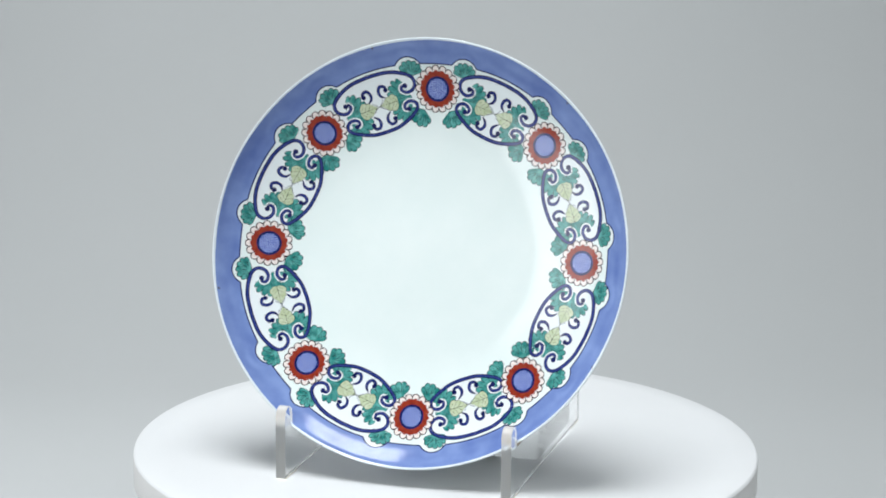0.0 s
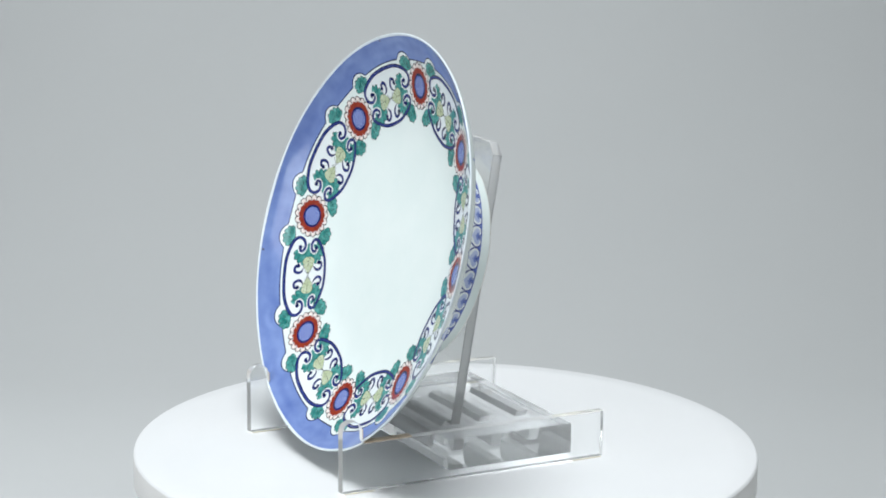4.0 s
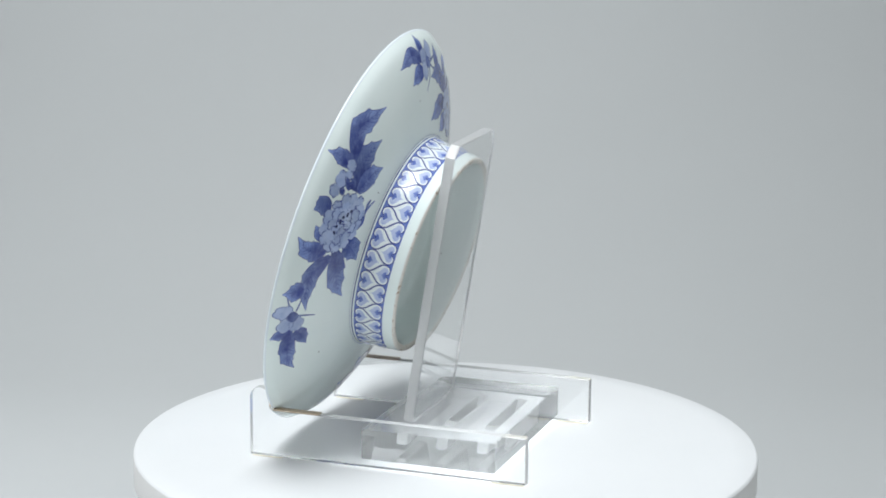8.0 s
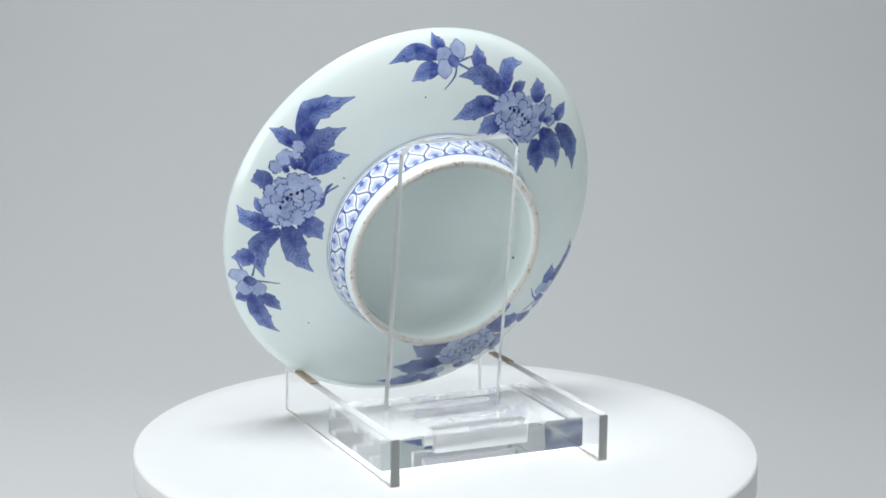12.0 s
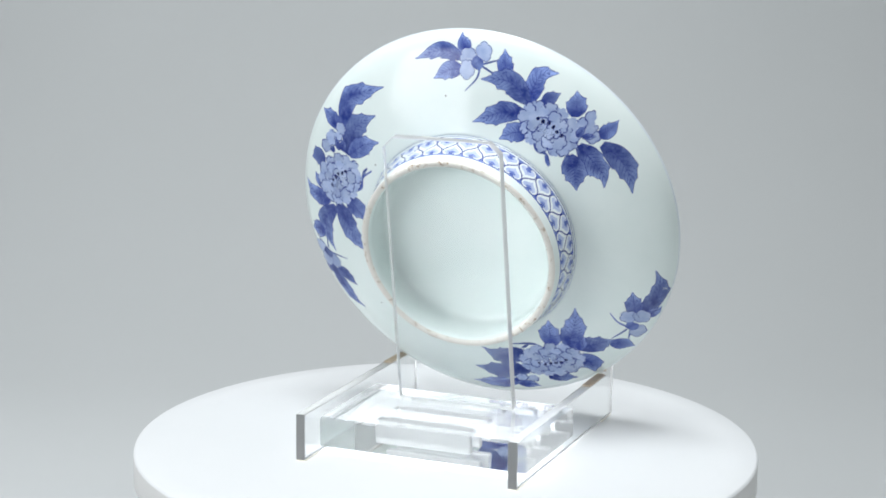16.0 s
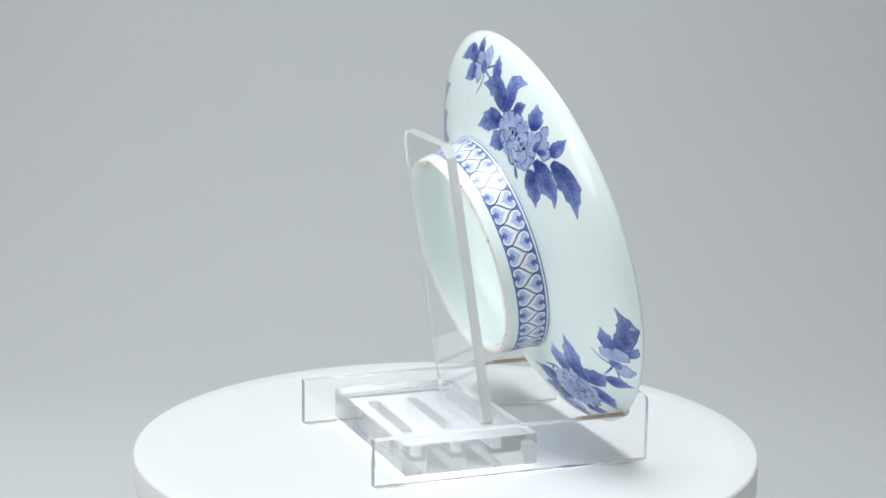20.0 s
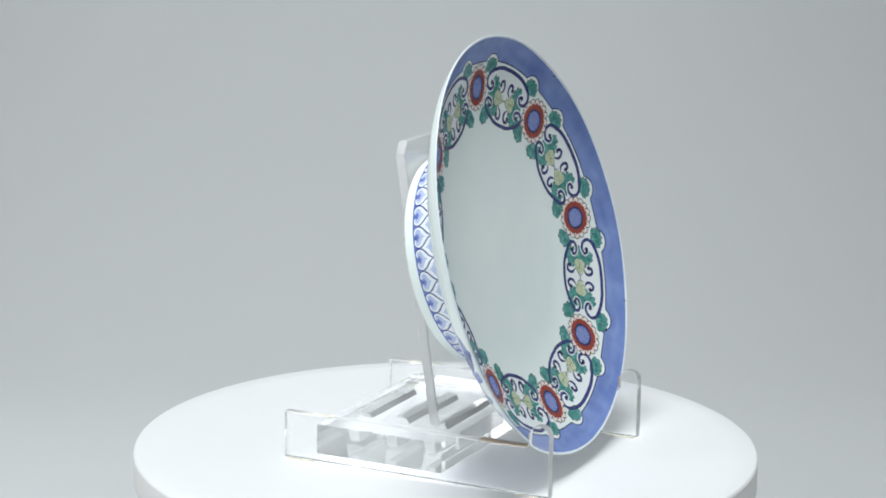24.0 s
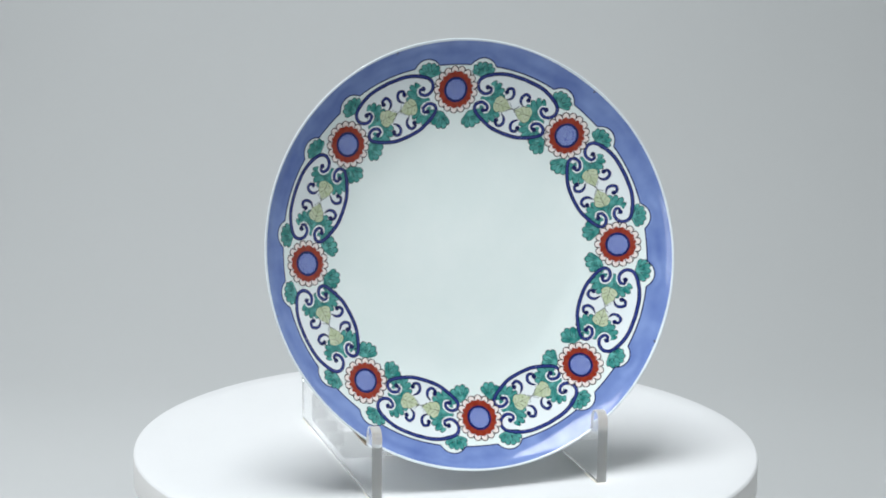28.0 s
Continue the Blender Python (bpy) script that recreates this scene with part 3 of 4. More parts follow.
def build_leaves():
    angles = [a for a, r in HEADS]
    for s in (-1, 1):
        for root, heading, radius, spread, lobes, squash, name in (((12.9, 83.7), 80, 6.0, 94, 7, 1.06, "outer_leaf"), ((6.6, 66.9), -58, 6.9, 84, 6, 1.0, "inner_leaf")):
            fill, edge, veins = fan_leaf((s * root[0], root[1]), heading if s > 0 else 180 - heading, radius, spread, lobes, squash)
            e, f, v = edge.mesh(name, INK, 0.050, on_front), fill.mesh("leaf_fill", GREEN, 0.068, on_front), veins.mesh("leaf_vein", INK, 0.080, on_front)
            for a in angles:
                leaf = place(name, e, plate, "green enamelled leaf with black edge", spin(a))
                place("leaf_fill", f, leaf)
                place("leaf_vein", v, leaf)


build_leaves()


def build_cartouches():
    """The oval panels between the flowers, with scrolls, hooks and leaves, each symmetric about 22.5 degrees."""
    upper = [(22.5, 87.5), (17.0, 87.2), (12.8, 86.0), (9.2, 83.8), (8.0, 80.9), (8.8, 78.0), (10.9, 76.7), (12.8, 77.9), (12.7, 79.6), (11.5, 79.8)]
    lower = [(22.5, 61.2), (17.0, 61.9), (12.8, 64.0), (9.3, 67.0), (7.9, 69.5), (8.5, 71.8), (10.7, 72.7), (12.7, 71.4), (12.8, 69.5), (11.4, 69.2)]
    lines, cores, scroll_ends, halo = Sheet(), Sheet(), [], []
    for arm in (upper, lower):
        left = spline([pol(*q) for q in arm], 7)
        right = spline([pol(*mirror(q, 22.5)) for q in arm], 7)
        for L in (left, right):
            lines.stroke(L, (1.75, 1.75, 1.65, 1.5, 1.3))
            halo.append(Sheet().stroke(L[30:], (2.2, 2.8, 2.8)))
            cores.stroke(L[:-5], (0.72, 0.7, 0.62, 0.72, 0.3))
            scroll_ends.append(Sheet().blob(scalloped(L[-1], 1.15, 1.15, 1, 0, n=16), None, 2))
    # panel axes: s along the garland, q outward from the chord between two flowers
    away, side = pol(22.5, 1.0), np.array((math.cos(radians(22.5)), -math.sin(radians(22.5))))

    def at(s, q):
        return away * (70.6 + q) + side * s
    hooks, hook_cores = [], []
    for curl in (((4.3, -1.0), (2.4, -2.6), (1.9, -4.8), (3.2, -6.7), (5.3, -6.2), (5.5, -4.7)),
                 ((4.2, 5.6), (2.4, 7.0), (2.1, 9.2), (3.5, 11.1), (5.6, 10.4), (5.6, 8.9))):
        for f in (-1, 1):
            L = spline([at(f * u, q) for u, q in curl], 6)
            hooks.append(Sheet().stroke(L, (0.55, 1.25, 1.5, 1.45, 1.4, 1.2)).blob(scalloped(L[-1], 1.1, 1.1, 1, 0, n=16), None, 2))
            hook_cores.append(Sheet().stroke(L[5:-4], (0.2, 0.6, 0.62, 0.5, 0.2)))
    leaves = []
    for f in (-1, 1):
        for u, q, turn, radius in ((15.4, 1.6, -39, 11.2), (15.4, 2.6, 40, 10.8)):
            # heading from the panel's middle, then turned into the dish's plane
            way = -f * side * math.cos(radians(turn)) + away * math.sin(radians(turn))
            leaves.append(("panel_leaf", GREEN, fan_leaf(at(f * u, q), math.degrees(math.atan2(way[1], way[0])), radius, 43, 5, 1.0, 0.3)))
        leaves.append(("yellow_leaf", YELLOW, ivy_leaf(at(f * 9.6, 2.4), at(f * 0.9, 2.7), 3.9)))
    stem = Sheet().stroke(spline([at(-3.0, 0.6), at(-1.0, 2.2), at(1.0, 3.0), at(2.6, 5.2)], 6), 0.24).stroke(spline([at(-2.6, 5.0), at(0.2, 2.6), at(2.9, 0.4)], 6), 0.2)
    meshes = dict(lines=lines.mesh("cartouche", NAVY, 0.105, on_front), cores=cores.mesh("line_core", MID_BLUE, 0.118, on_front),
                  stem=stem.mesh("stem", INK, 0.09, on_front))
    halo_me = [q.mesh("scroll_halo", WHITE_SLIP, 0.074, on_front) for q in halo]
    end_me = [q.mesh("scroll_end", NAVY, 0.112, on_front) for q in scroll_ends]
    ground = Sheet().blob(np.vstack([spline([pol(*q) for q in upper[:5][::-1]] + [pol(*mirror(q, 22.5)) for q in upper[1:5]], 4),
                                     spline([pol(*mirror(q, 22.5)) for q in lower[:5][::-1]] + [pol(*q) for q in lower[1:5]], 4)]), None, 14)
    ground_me = ground.mesh("panel_ground", WHITE_SLIP, 0.010, on_front)
    hook_me = [(h.mesh("hook_scroll", NAVY, 0.105, on_front), c.mesh("hook_core", MID_BLUE, 0.118, on_front)) for h, c in zip(hooks, hook_cores)]
    leaf_me = []
    for n, m, (f, e, v) in leaves:
        z = (0.078, 0.083, 0.087) if m is YELLOW else (0.048, 0.066, 0.074)
        leaf_me.append((n, e.mesh(n, INK, z[0], on_front), f.mesh("leaf_fill", m, z[1], on_front), v.mesh("leaf_vein", INK, z[2], on_front)))
    for k in range(8):
        a = HEADS[k][0] + ((HEADS[(k + 1) % 8][0] - HEADS[k][0]) % 360 - 45) / 2
        panel = place("cartouche", meshes["lines"], plate, "dark blue scrolled oval panel outline", spin(a))
        place("line_core", meshes["cores"], panel)
        place("panel_ground", ground_me, panel, "whiter glaze inside the panel")
        for me in end_me:
            place("scroll_end", me, panel)
        for me in halo_me:
            place("scroll_halo", me, panel)
        place("stem", meshes["stem"], panel)
        for me, core in hook_me:
            place("hook_scroll", me, panel)
            place("hook_core", core, panel)
        for n, e, f, v in leaf_me:
            # the leaf's edge lies on the dish, its fill and veins on the edge
            leaf = place(n, e, plate, "small yellow-green leaf" if n == "yellow_leaf" else "small green enamelled leaf", spin(a))
            place("leaf_fill", f, leaf)
            place("leaf_vein", v, leaf)


build_cartouches()


# ------------------------------------------------------------ underside of the dish
def spray_leaf(spine, half, lobes=3, flip=False):
    mid, left, right = leaf_outline(spine, half, lobes)
    if flip:
        left, right = 2 * mid - left, 2 * mid - right
    n = len(mid)
    fill = Sheet().between(left, right, 8)
    fill.wash = [1.05 * (i / (n - 1)) ** 1.4 + 0.22 * abs(2 * k / 8 - 1) - 0.32 for k in range(9) for i in range(n)]
    dark = Sheet().stroke(left, (0.1, 0.30, 0.26, 0.34, 0.16)).stroke(right, (0.1, 0.30, 0.26, 0.34, 0.16)).stroke(mid[:48], (0.34, 0.26, 0.08))
    for k in range(4, 46, 5):
        for side in (left, right):
            dark.stroke(spline([mid[k], mid[k + 4] * 0.5 + side[k + 5] * 0.5, mid[k + 9] * 0.16 + side[k + 9] * 0.84], 3), (0.26, 0.2, 0.06))
    return fill, dark


def spray_one():
    """The spray at the top: blossom to the side, peony hanging below its leaves. Points are (degrees, millimetres) on the dish."""
    blossom = [(((2.4, 89.3), (8.1, 92.2), (16.4, 90.4)), 3.1), (((-0.4, 91.8), (1.3, 95.1), (2.0, 98.5)), 3.0),
               (((1.7, 83.8), (5.5, 83.4), (10.9, 80.5)), 3.4), (((-14.1, 85.1), (-12.7, 90.3), (-11.8, 94.6)), 3.5)]
    upper = [(((-23.2, 78.0), (-17.6, 81.8), (-12.3, 82.0), (-6.7, 80.5)), 4.6), (((-23.5, 71.2), (-17.1, 68.4), (-11.5, 64.5), (-5.5, 60.9)), 4.4),
             (((-29.3, 64.4), (-24.7, 61.9), (-19.8, 56.7)), 4.3), (((-24.7, 78.2), (-24.2, 85.7), (-25.0, 90.6), (-28.7, 94.0)), 4.1),
             (((-29.3, 81.2), (-31.1, 84.3), (-32.5, 87.4)), 2.6), (((-40.4, 84.2), (-38.6, 88.1), (-36.5, 92.0)), 4.2)]
    lower = [(((-50.8, 85.4), (-51.4, 89.4), (-51.1, 94.6)), 3.3), (((-54.8, 83.8), (-59.7, 85.7), (-66.3, 86.2), (-72.5, 84.4)), 4.6),
             (((-50.1, 75.2), (-56.0, 75.5), (-62.7, 76.1), (-66.8, 74.0)), 4.9), (((-50.2, 68.1), (-55.7, 66.0), (-62.4, 62.3)), 4.9)]
    return dict(leaves=blossom + upper + lower, over=[(((-45.8, 78.0), (-45.5, 80.6), (-45.3, 83.1)), 1.7), (((-47.6, 79.5), (-48.8, 81.5), (-50.1, 83.4)), 1.4)],
                peony=((-36.1, 71.7), (-24.4, -17.9), 16.3, 11.4), second=[((-47.0, 83.8), 4.0), ((-44.6, 87.4), 3.4), ((-49.8, 82.3), 3.6), ((-44.0, 83.0), 3.0)],
                twigs=[((-34.2, 65.6), (-35.3, 61.9), (-38.2, 60.7), (-42.0, 61.8), (-46.6, 59.3)), ((-42.2, 61.2), (-44.4, 59.5), (-46.6, 58.6))],
                eye=(-4.1, 87.0), petals=((-0.9, 89.4), (-5.6, 92.0), (-0.8, 83.8)),
                stalks=[((-5.1, 86.4), (-8.3, 88.3), (-10.9, 90.2)), ((-5.1, 86.4), (-9.6, 84.0), (-13.0, 82.7)), ((-5.2, 85.4), (-4.5, 80.2), (-0.5, 74.3))])


def spray_two():
    """The spray whose peony looks outward, with the blossom under it."""
    blossom = [(((111.1, 93.3), (111.8, 96.0), (112.5, 98.6)), 2.8), (((112.2, 91.6), (118.4, 91.5), (123.7, 90.9), (127.9, 88.4)), 3.5),
               (((112.2, 87.9), (114.1, 85.0), (119.2, 81.8)), 2.9), (((97.0, 88.3), (97.5, 91.8), (97.9, 96.7)), 4.2)]
    upper = [(((53.0, 85.6), (45.6, 90.2), (40.7, 88.2), (32.3, 84.2)), 4.4), (((59.9, 75.7), (51.6, 77.8), (46.0, 77.2), (40.5, 75.2)), 5.0),
             (((59.9, 72.6), (52.9, 69.5), (46.7, 64.9)), 4.5), (((56.5, 86.7), (55.8, 91.3), (56.7, 97.8)), 3.6), (((70.3, 87.1), (71.1, 90.9), (72.7, 94.5)), 4.1)]
    lower = [(((79.5, 83.8), (78.8, 87.7), (77.1, 90.8)), 2.8), (((84.4, 81.8), (84.7, 89.0), (83.5, 93.3), (81.4, 96.8)), 4.2),
             (((87.5, 78.0), (92.5, 84.7), (98.7, 85.8), (104.6, 84.1)), 4.6), (((85.9, 73.0), (94.9, 68.3), (101.3, 64.8), (105.4, 61.5)), 5.2),
             (((80.9, 67.6), (83.7, 62.0), (87.9, 57.2)), 5.2)]
    return dict(leaves=blossom + upper + lower,
                over=[(((62.6, 80.3), (61.2, 82.4), (59.9, 84.4)), 1.6), (((61.8, 78.5), (59.8, 79.3), (58.0, 80.2)), 2.0), (((64.5, 82.4), (64.6, 84.1), (64.5, 85.7)), 1.5)],
                peony=((73.8, 74.9), (-20.2, 18.5), 15.6, 12.4), second=[((61.4, 86.6), 4.6), ((56.0, 84.3), 3.4), ((65.5, 88.0), 3.4), ((59.0, 83.6), 3.0)],
                twigs=[((74.5, 67.6), (74.7, 64.7), (71.2, 61.5), (66.1, 62.2), (59.9, 59.1)), ((66.2, 62.4), (63.3, 62.7), (60.6, 61.9))],
                eye=(106.0, 90.6), petals=((104.0, 94.8), (109.1, 88.1), (108.4, 93.4)),
                stalks=[((105.6, 90.0), (106.9, 84.1), (108.6, 77.6)), ((104.6, 91.3), (101.7, 93.3), (99.3, 94.9)), ((104.3, 89.2), (102.1, 88.1), (100.4, 87.5))])


def spray_three():
    """The spray at the foot of the dish, its blossom up the side."""
    blossom = [(((-118.5, 92.2), (-111.6, 94.3), (-106.8, 94.3), (-102.3, 91.3)), 3.8), (((-118.9, 88.3), (-115.6, 86.0), (-111.1, 83.2)), 3.5),
               (((-118.9, 94.7), (-117.3, 96.6), (-115.5, 98.5)), 2.5), (((-133.5, 89.2), (-132.0, 93.6), (-132.0, 98.6)), 3.6)]
    upper = [(((-143.7, 74.1), (-136.3, 68.9), (-131.8, 65.9), (-126.7, 62.3)), 5.0), (((-149.4, 69.4), (-145.9, 63.4), (-141.3, 57.6)), 4.9),
             (((-141.7, 79.2), (-137.1, 83.0), (-132.1, 87.9)), 4.8), (((-142.4, 79.2), (-139.0, 75.0), (-136.1, 72.0)), 3.6)]
    lower = [(((-164.0, 70.3), (-173.5, 69.4), (-180.1, 64.5)), 5.2), (((-168.2, 81.5), (-177.8, 79.9), (-184.9, 78.9)), 5.4),
             (((-172.7, 89.8), (-179.5, 90.5), (-186.7, 91.4)), 3.8), (((-147.4, 85.3), (-145.0, 89.4), (-147.1, 96.7)), 5.2),
             (((-160.1, 90.0), (-156.2, 92.0), (-153.4, 95.6)), 3.6), (((-171.7, 92.2), (-168.2, 93.3), (-166.3, 95.5)), 3.2)]
    return dict(leaves=blossom + upper + lower, over=[], peony=((-155.1, 79.2), (-29.8, 5.2), 16.6, 12.0),
                second=[((-170.0, 87.0), 3.6), ((-166.4, 88.6), 3.2)],
                twigs=[((-157.9, 70.1), (-155.7, 67.0), (-159.7, 64.2), (-166.9, 62.8)), ((-158.8, 64.7), (-161.2, 66.0), (-163.0, 66.1))],
                eye=(-124.1, 90.7), petals=((-120.9, 86.8), (-119.6, 92.3), (-125.4, 94.6)),
                stalks=[((-124.9, 88.9), (-124.2, 83.3), (-121.7, 77.7)), ((-126.0, 89.5), (-129.5, 87.7), (-131.6, 86.6)), ((-125.4, 90.9), (-127.6, 92.3), (-129.7, 93.6))])


def build_spray(plan, seed):
    """One spray of blossom, leaves and peony, painted in layers from the leaves up."""
    rng = random.Random(seed)

    def paint(name, sheet, material, lift, parent, label=""):
        ob = place(name, sheet.mesh(name, material, lift, on_back), parent, label)
        if parent is plate:
            ob.matrix_basis = DISH
        return ob
    for k, (spine, half) in enumerate(plan["leaves"]):
        fill, dark = spray_leaf([pol(*q) for q in spine], half * rng.uniform(1.04, 1.14), 3 if half > 3.4 else 2, k % 2 == 1)
        z = 0.03 + 0.006 * (k % 5)
        paint("leaf_vein", dark, COBALT_DARK, z + 0.004, paint("spray_leaf", fill, COBALT, z, plate, "brushed cobalt blue leaf"))
    # the peony: rings of ruffled petals, outer ring first, then the second bloom beside it
    centre, run, long_r, short_r = plan["peony"]
    c = pol(*centre)
    along = np.array(run, float) / math.hypot(*run)
    out = np.array((-along[1], along[0]))
    if out @ c < 0:
        out = -out
    rows = []
    for count, a, b, r, t0 in ((13, long_r - 3.3, short_r - 3.3, 3.9, 0.0), (9, long_r - 8.0, short_r - 6.2, 3.5, 0.3), (5, long_r - 12.6, short_r - 9.4, 2.9, 0.1)):
        rows += [(c + along * a * math.cos(t) + out * b * math.sin(t), r * rng.uniform(0.9, 1.12)) for t in np.linspace(t0, t0 + 2 * math.pi, count, endpoint=False) + rng.uniform(-0.12, 0.12)]
    rows = [(pol(*q), r) for q, r in plan["second"]] + rows
    lift = 0.065
    for q, r in rows:
        o = scalloped(q, r, r * rng.uniform(0.78, 1.0), rng.choice((5, 5, 6, 7)), 0.26, rng.uniform(0, 360), n=56, sharp=0.5)
        start, span = rng.randrange(56), rng.randrange(26, 46)
        ruffle = np.roll(o, -start, 0)[:span]
        petal = paint("peony_petal", Sheet().blob(o, q, 2), COBALT_PALE, lift, plate, "pale blue peony petal")
        strokes = Sheet().stroke(ruffle, (0.12, 0.62, 0.34, 0.66, 0.28, 0.58, 0.12))
        inward = np.array(q) - ruffle[0]
        strokes.stroke(np.array([ruffle[0], ruffle[0] + inward * 0.22, ruffle[0] + inward * 0.42]), (0.5, 0.42, 0.12))
        paint("petal_line", strokes, COBALT_DARK, lift + 0.003, petal)
        lift += 0.0038
    stamens = Sheet()
    for k in range(6):
        q = c + along * (k - 2.5) * long_r * 0.17 + out * (2.2 - 0.22 * (k - 2.5) ** 2 + rng.uniform(-0.5, 0.5))
        stamens.blob(scalloped(q, rng.uniform(0.8, 1.15), rng.uniform(0.7, 0.95), 1, 0, rng.uniform(0, 180), n=12), None, 1)
    for k in range(9):
        q = c + out * rng.uniform(-1.6, 0.6) + along * (k - 4) * 0.95
        stamens.stroke(np.array([q, q - out * 1.3 + along * (k - 4) * 0.2, q - out * 2.6 + along * (k - 4) * 0.45]), (0.12, 0.2, 0.1))
    paint("stamens", stamens, NAVY, lift + 0.01, plate, "dark blue stamen dots")
    for spine, half in plan["over"]:
        fill, dark = spray_leaf([pol(*q) for q in spine], half, 2)
        paint("leaf_vein", dark, COBALT_DARK, lift + 0.018, paint("spray_leaf", fill, COBALT, lift + 0.014, plate, "small cobalt leaf over the second bloom"))
    for row, w in [(r, (1.5, 1.2, 1.7, 1.2, 0.7)) for r in plan["twigs"]] + [(r, (1.0, 0.9, 0.45)) for r in plan["stalks"]]:
        paint("stalk", Sheet().stroke(spline([pol(*q) for q in row], 6), w), COBALT, 0.04, plate, "thin blue stalk")
    for k, spot in enumerate(plan["petals"]):
        q = pol(*spot)
        o = scalloped(q, 4.5, 4.0, 5, 0.2, 40 * k + seed, n=44, sharp=0.6)
        petal = paint("blossom_petal", Sheet().blob(o, q, 2), COBALT_PALE, 0.060 + 0.004 * k, plate, "pale blue blossom petal")
        paint("petal_line", Sheet().stroke(np.vstack([o, o[:1]]), 0.26), COBALT_DARK, 0.063 + 0.004 * k, petal)
    eye = pol(*plan["eye"])
    paint("blossom_eye", Sheet().blob(scalloped(eye, 3.4, 2.8, 4, 0.1, 30, n=28), eye, 2), COBALT, 0.080, plate, "dark blue blossom eye")


for spray_plan, spray_seed in ((spray_one(), 11), (spray_two(), 5), (spray_three(), 23)):
    build_spray(spray_plan, spray_seed)
for deg, r in ((7.3, 71.9), (55.6, 59.0), (130.0, 74.0)):
    spot_at = pol(deg, r)
    deco("iron_speck", Sheet().blob(scalloped(spot_at, 0.5, 0.4, 3, 0.2, 20, n=12), spot_at, 1), SPECK, 0.02, on_back, plate, "small dark iron speck")
a_fleck = radians(-107.0)
fleck = Vector((46.3 * math.sin(a_fleck), 46.3 * math.cos(a_fleck), -29.5)) / 1e3
fleck_bm = bmesh.new()
bmesh.ops.create_uvsphere(fleck_bm, u_segments=10, v_segments=6, radius=0.0006, matrix=Matrix.Translation(fleck))
part("iron_speck", fleck_bm, SPECK, plate, "small dark iron speck inside the foot", True, DISH)
for chip_deg, chip_r in ((41.9, 98.2), (-17.5, 98.4), (118.0, 98.5), (-104.0, 98.3)):
    chip_at = pol(chip_deg, chip_r)
    deco("rim_nick", Sheet().blob(scalloped(chip_at, 0.75, 0.4, 3, 0.3, 45 - chip_deg, n=12), chip_at, 1), SPECK, 0.07, on_front, plate, "small dark nick in the rim")


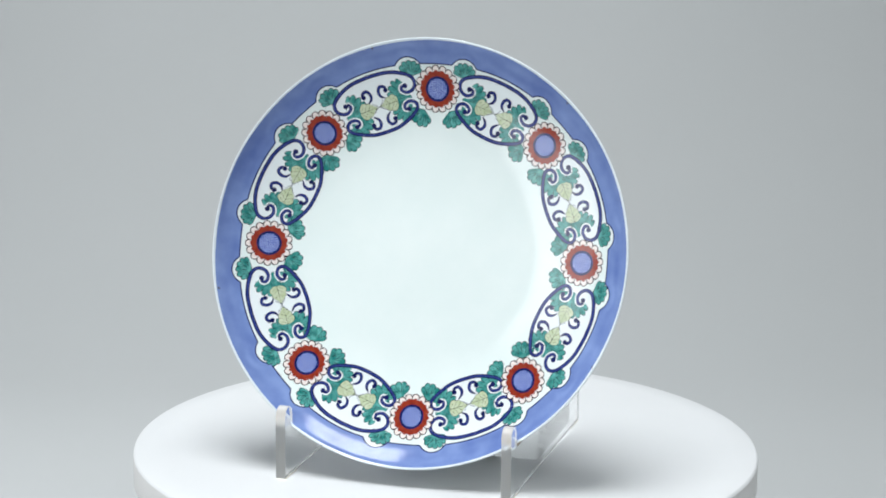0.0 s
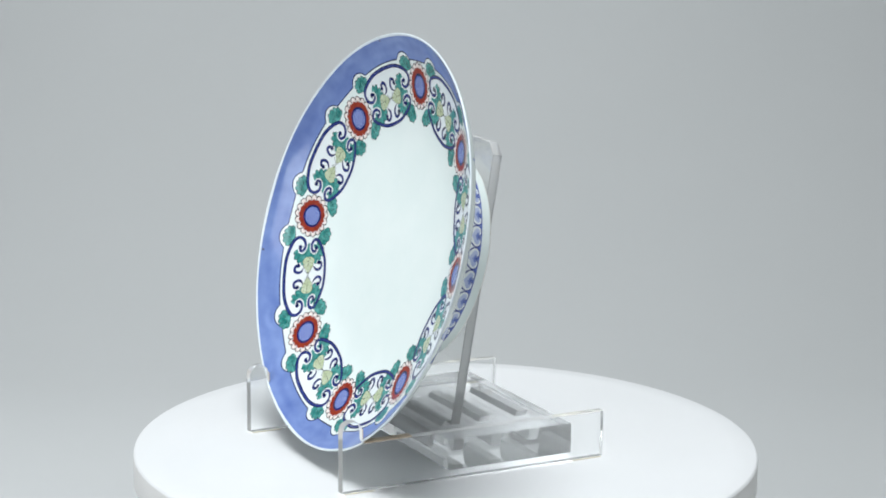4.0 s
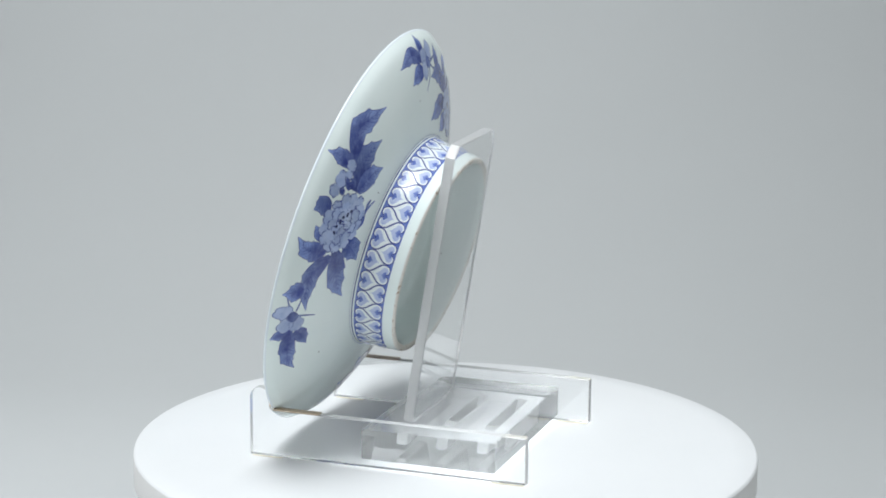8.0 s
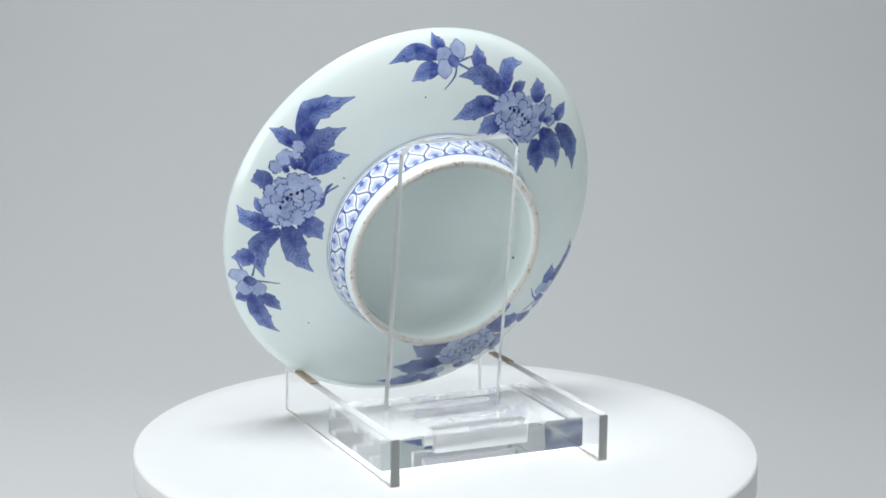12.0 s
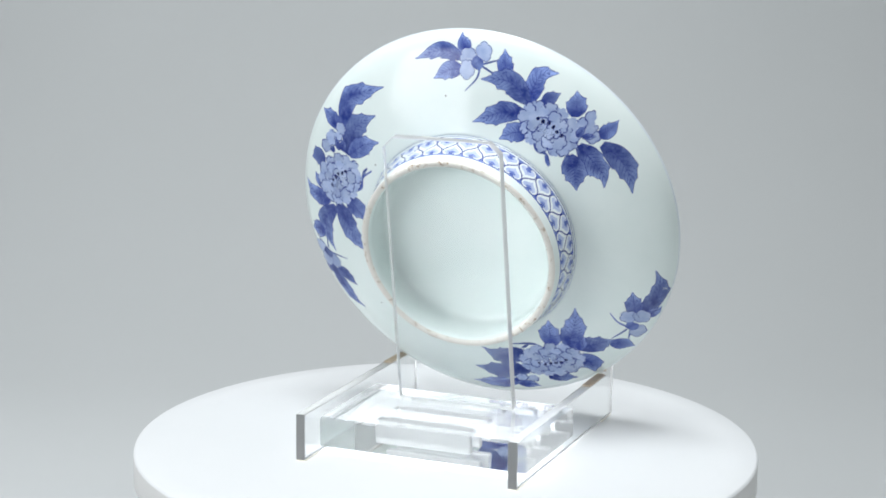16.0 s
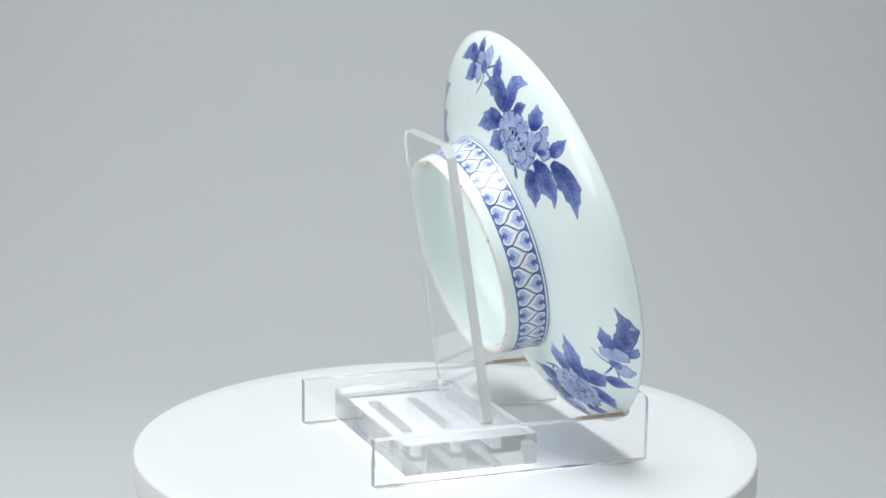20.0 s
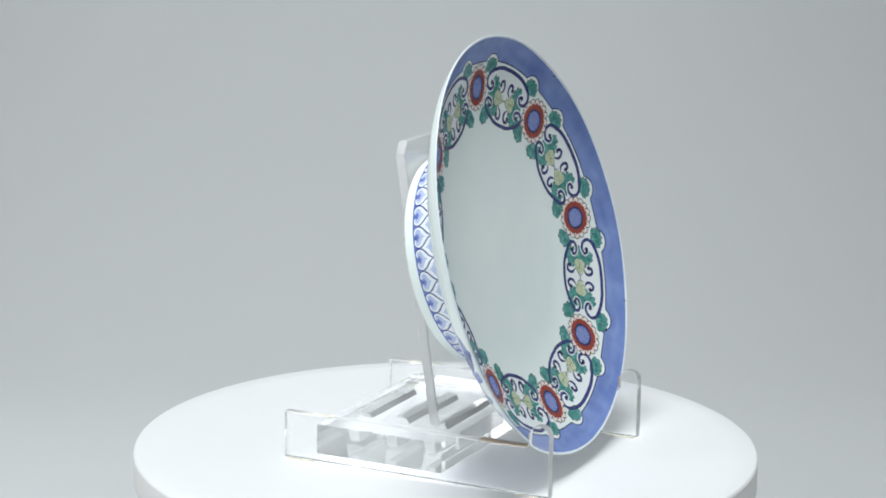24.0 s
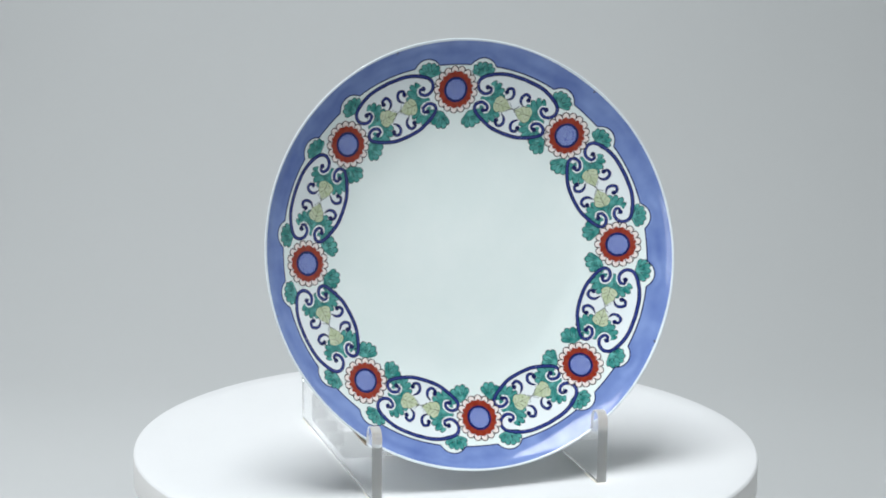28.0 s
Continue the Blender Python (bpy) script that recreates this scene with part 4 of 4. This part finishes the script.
def build_foot_band():
    girth = 2 * math.pi * 52.8
    top, low, n = -24.2, -38.0, 31
    pitch = girth / n
    u = np.linspace(0, girth, 361)
    deco("band_ground", Sheet().between(np.stack([u, np.full_like(u, low)], 1), np.stack([u, np.full_like(u, top)], 1), 6), HEART_DEEP, 0.03, on_foot, plate, "dark blue band round the foot")
    ring = np.linspace(0, 360, 361)
    deco("band_line", Sheet().stroke(np.stack([u, np.full_like(u, -23.15)], 1), 0.5), MID_BLUE, 0.05, on_foot, plate, "dark blue line round the foot")
    for r, w in ((54.1, 0.6),):
        deco("band_line", Sheet().stroke(np.array([pol(q, r) for q in ring]), w), HEART_DEEP, 0.04, on_back, plate, "dark blue line round the foot")
    h = top - low
    half = spline([(0.0, 0.17), (0.22, 0.04), (0.55, 0.01), (0.88, 0.08), (0.99, 0.23), (0.84, 0.37), (0.50, 0.50), (0.19, 0.62), (0.06, 0.72), (0.0, 0.84)], 4)
    outline = np.vstack([half, (half * np.array((-1, 1)))[::-1][1:-1]])
    wash = np.stack([outline[:, 0] * 0.78, 0.16 + (outline[:, 1] - 0.16) * 0.56], 1)
    deep = np.stack([outline[:, 0] * 0.36, 0.15 + (outline[:, 1] - 0.15) * 0.22], 1)
    for row, (z0, d) in enumerate(((low + 0.35, 1), (top - 0.35, -1))):
        def laid(o, grow=0.0):
            return np.stack([o[:, 0] * pitch * 0.478, z0 + d * o[:, 1] * (h - 0.9)], 1)
        c = (0.0, z0 + d * 0.38 * h)
        fm = Sheet().blob(laid(outline), c, 4).mesh("heart", WHITE_SLIP, 0.06, on_foot)
        edge_line = laid(outline)
        em = Sheet().stroke(np.vstack([edge_line, edge_line[:2]]), 0.42).mesh("heart_line", COBALT_DARK, 0.09, on_foot)
        wm = Sheet().blob(laid(wash), None, 3).mesh("heart_wash", HEART, 0.08, on_foot)
        dm = Sheet().blob(laid(deep), None, 2).mesh("heart_eye", HEART_DEEP, 0.10, on_foot)
        for k in range(n):
            hrt = place("heart", fm, plate, "white and blue linked heart on the foot", spin(360.0 * (k + row * 0.5) / n))
            place("heart_wash", wm, hrt)
            place("heart_line", em, hrt)
            place("heart_eye", dm, hrt)


build_foot_band()


def warp_rim():
    """The dish has sagged in the kiln: its rim leans forward and inward on one side, from the garland outwards."""
    shared, back = {}, DISH.inverted()
    for ob in plate.children_recursive:
        m, up = ob.matrix_basis.copy(), ob.parent
        while up is not plate:
            m, up = up.matrix_basis @ m, up.parent
        m = np.array(back @ m)
        co = np.empty(len(ob.data.vertices) * 3)
        ob.data.vertices.foreach_get("co", co)
        co = shared.setdefault(ob.data.name, co).reshape(-1, 3)
        p = co @ m[:3, :3].T + m[:3, 3]
        r = np.hypot(p[:, 0], p[:, 1])
        k = np.clip((r - 0.060) / 0.040, 0, 1) ** 2
        if k.max() < 1e-4:
            continue
        side = p[:, 0] / np.maximum(r, 1e-9)
        west, east = np.clip(-side, 0, 1) ** 2 * k, np.clip(side, 0, 1) ** 2 * k
        pull = 1 - 0.0135 * west - 0.004 * east
        p[:, 0] *= pull
        p[:, 1] *= pull
        p[:, 2] += 0.0030 * west - 0.0006 * east
        if ob.data.users > 1:
            ob.data = ob.data.copy()
        ob.data.vertices.foreach_set("co", ((p - m[:3, 3]) @ m[:3, :3]).ravel())
        ob.data.update()


warp_rim()


def motions():
    times = [0.5 * k for k in range(57)]
    for moving in (turntable, stand, plate):
        walk(moving, [(t, pose(0, 0, 0, 0, 0, turn_at(t))) for t in times])


motions()
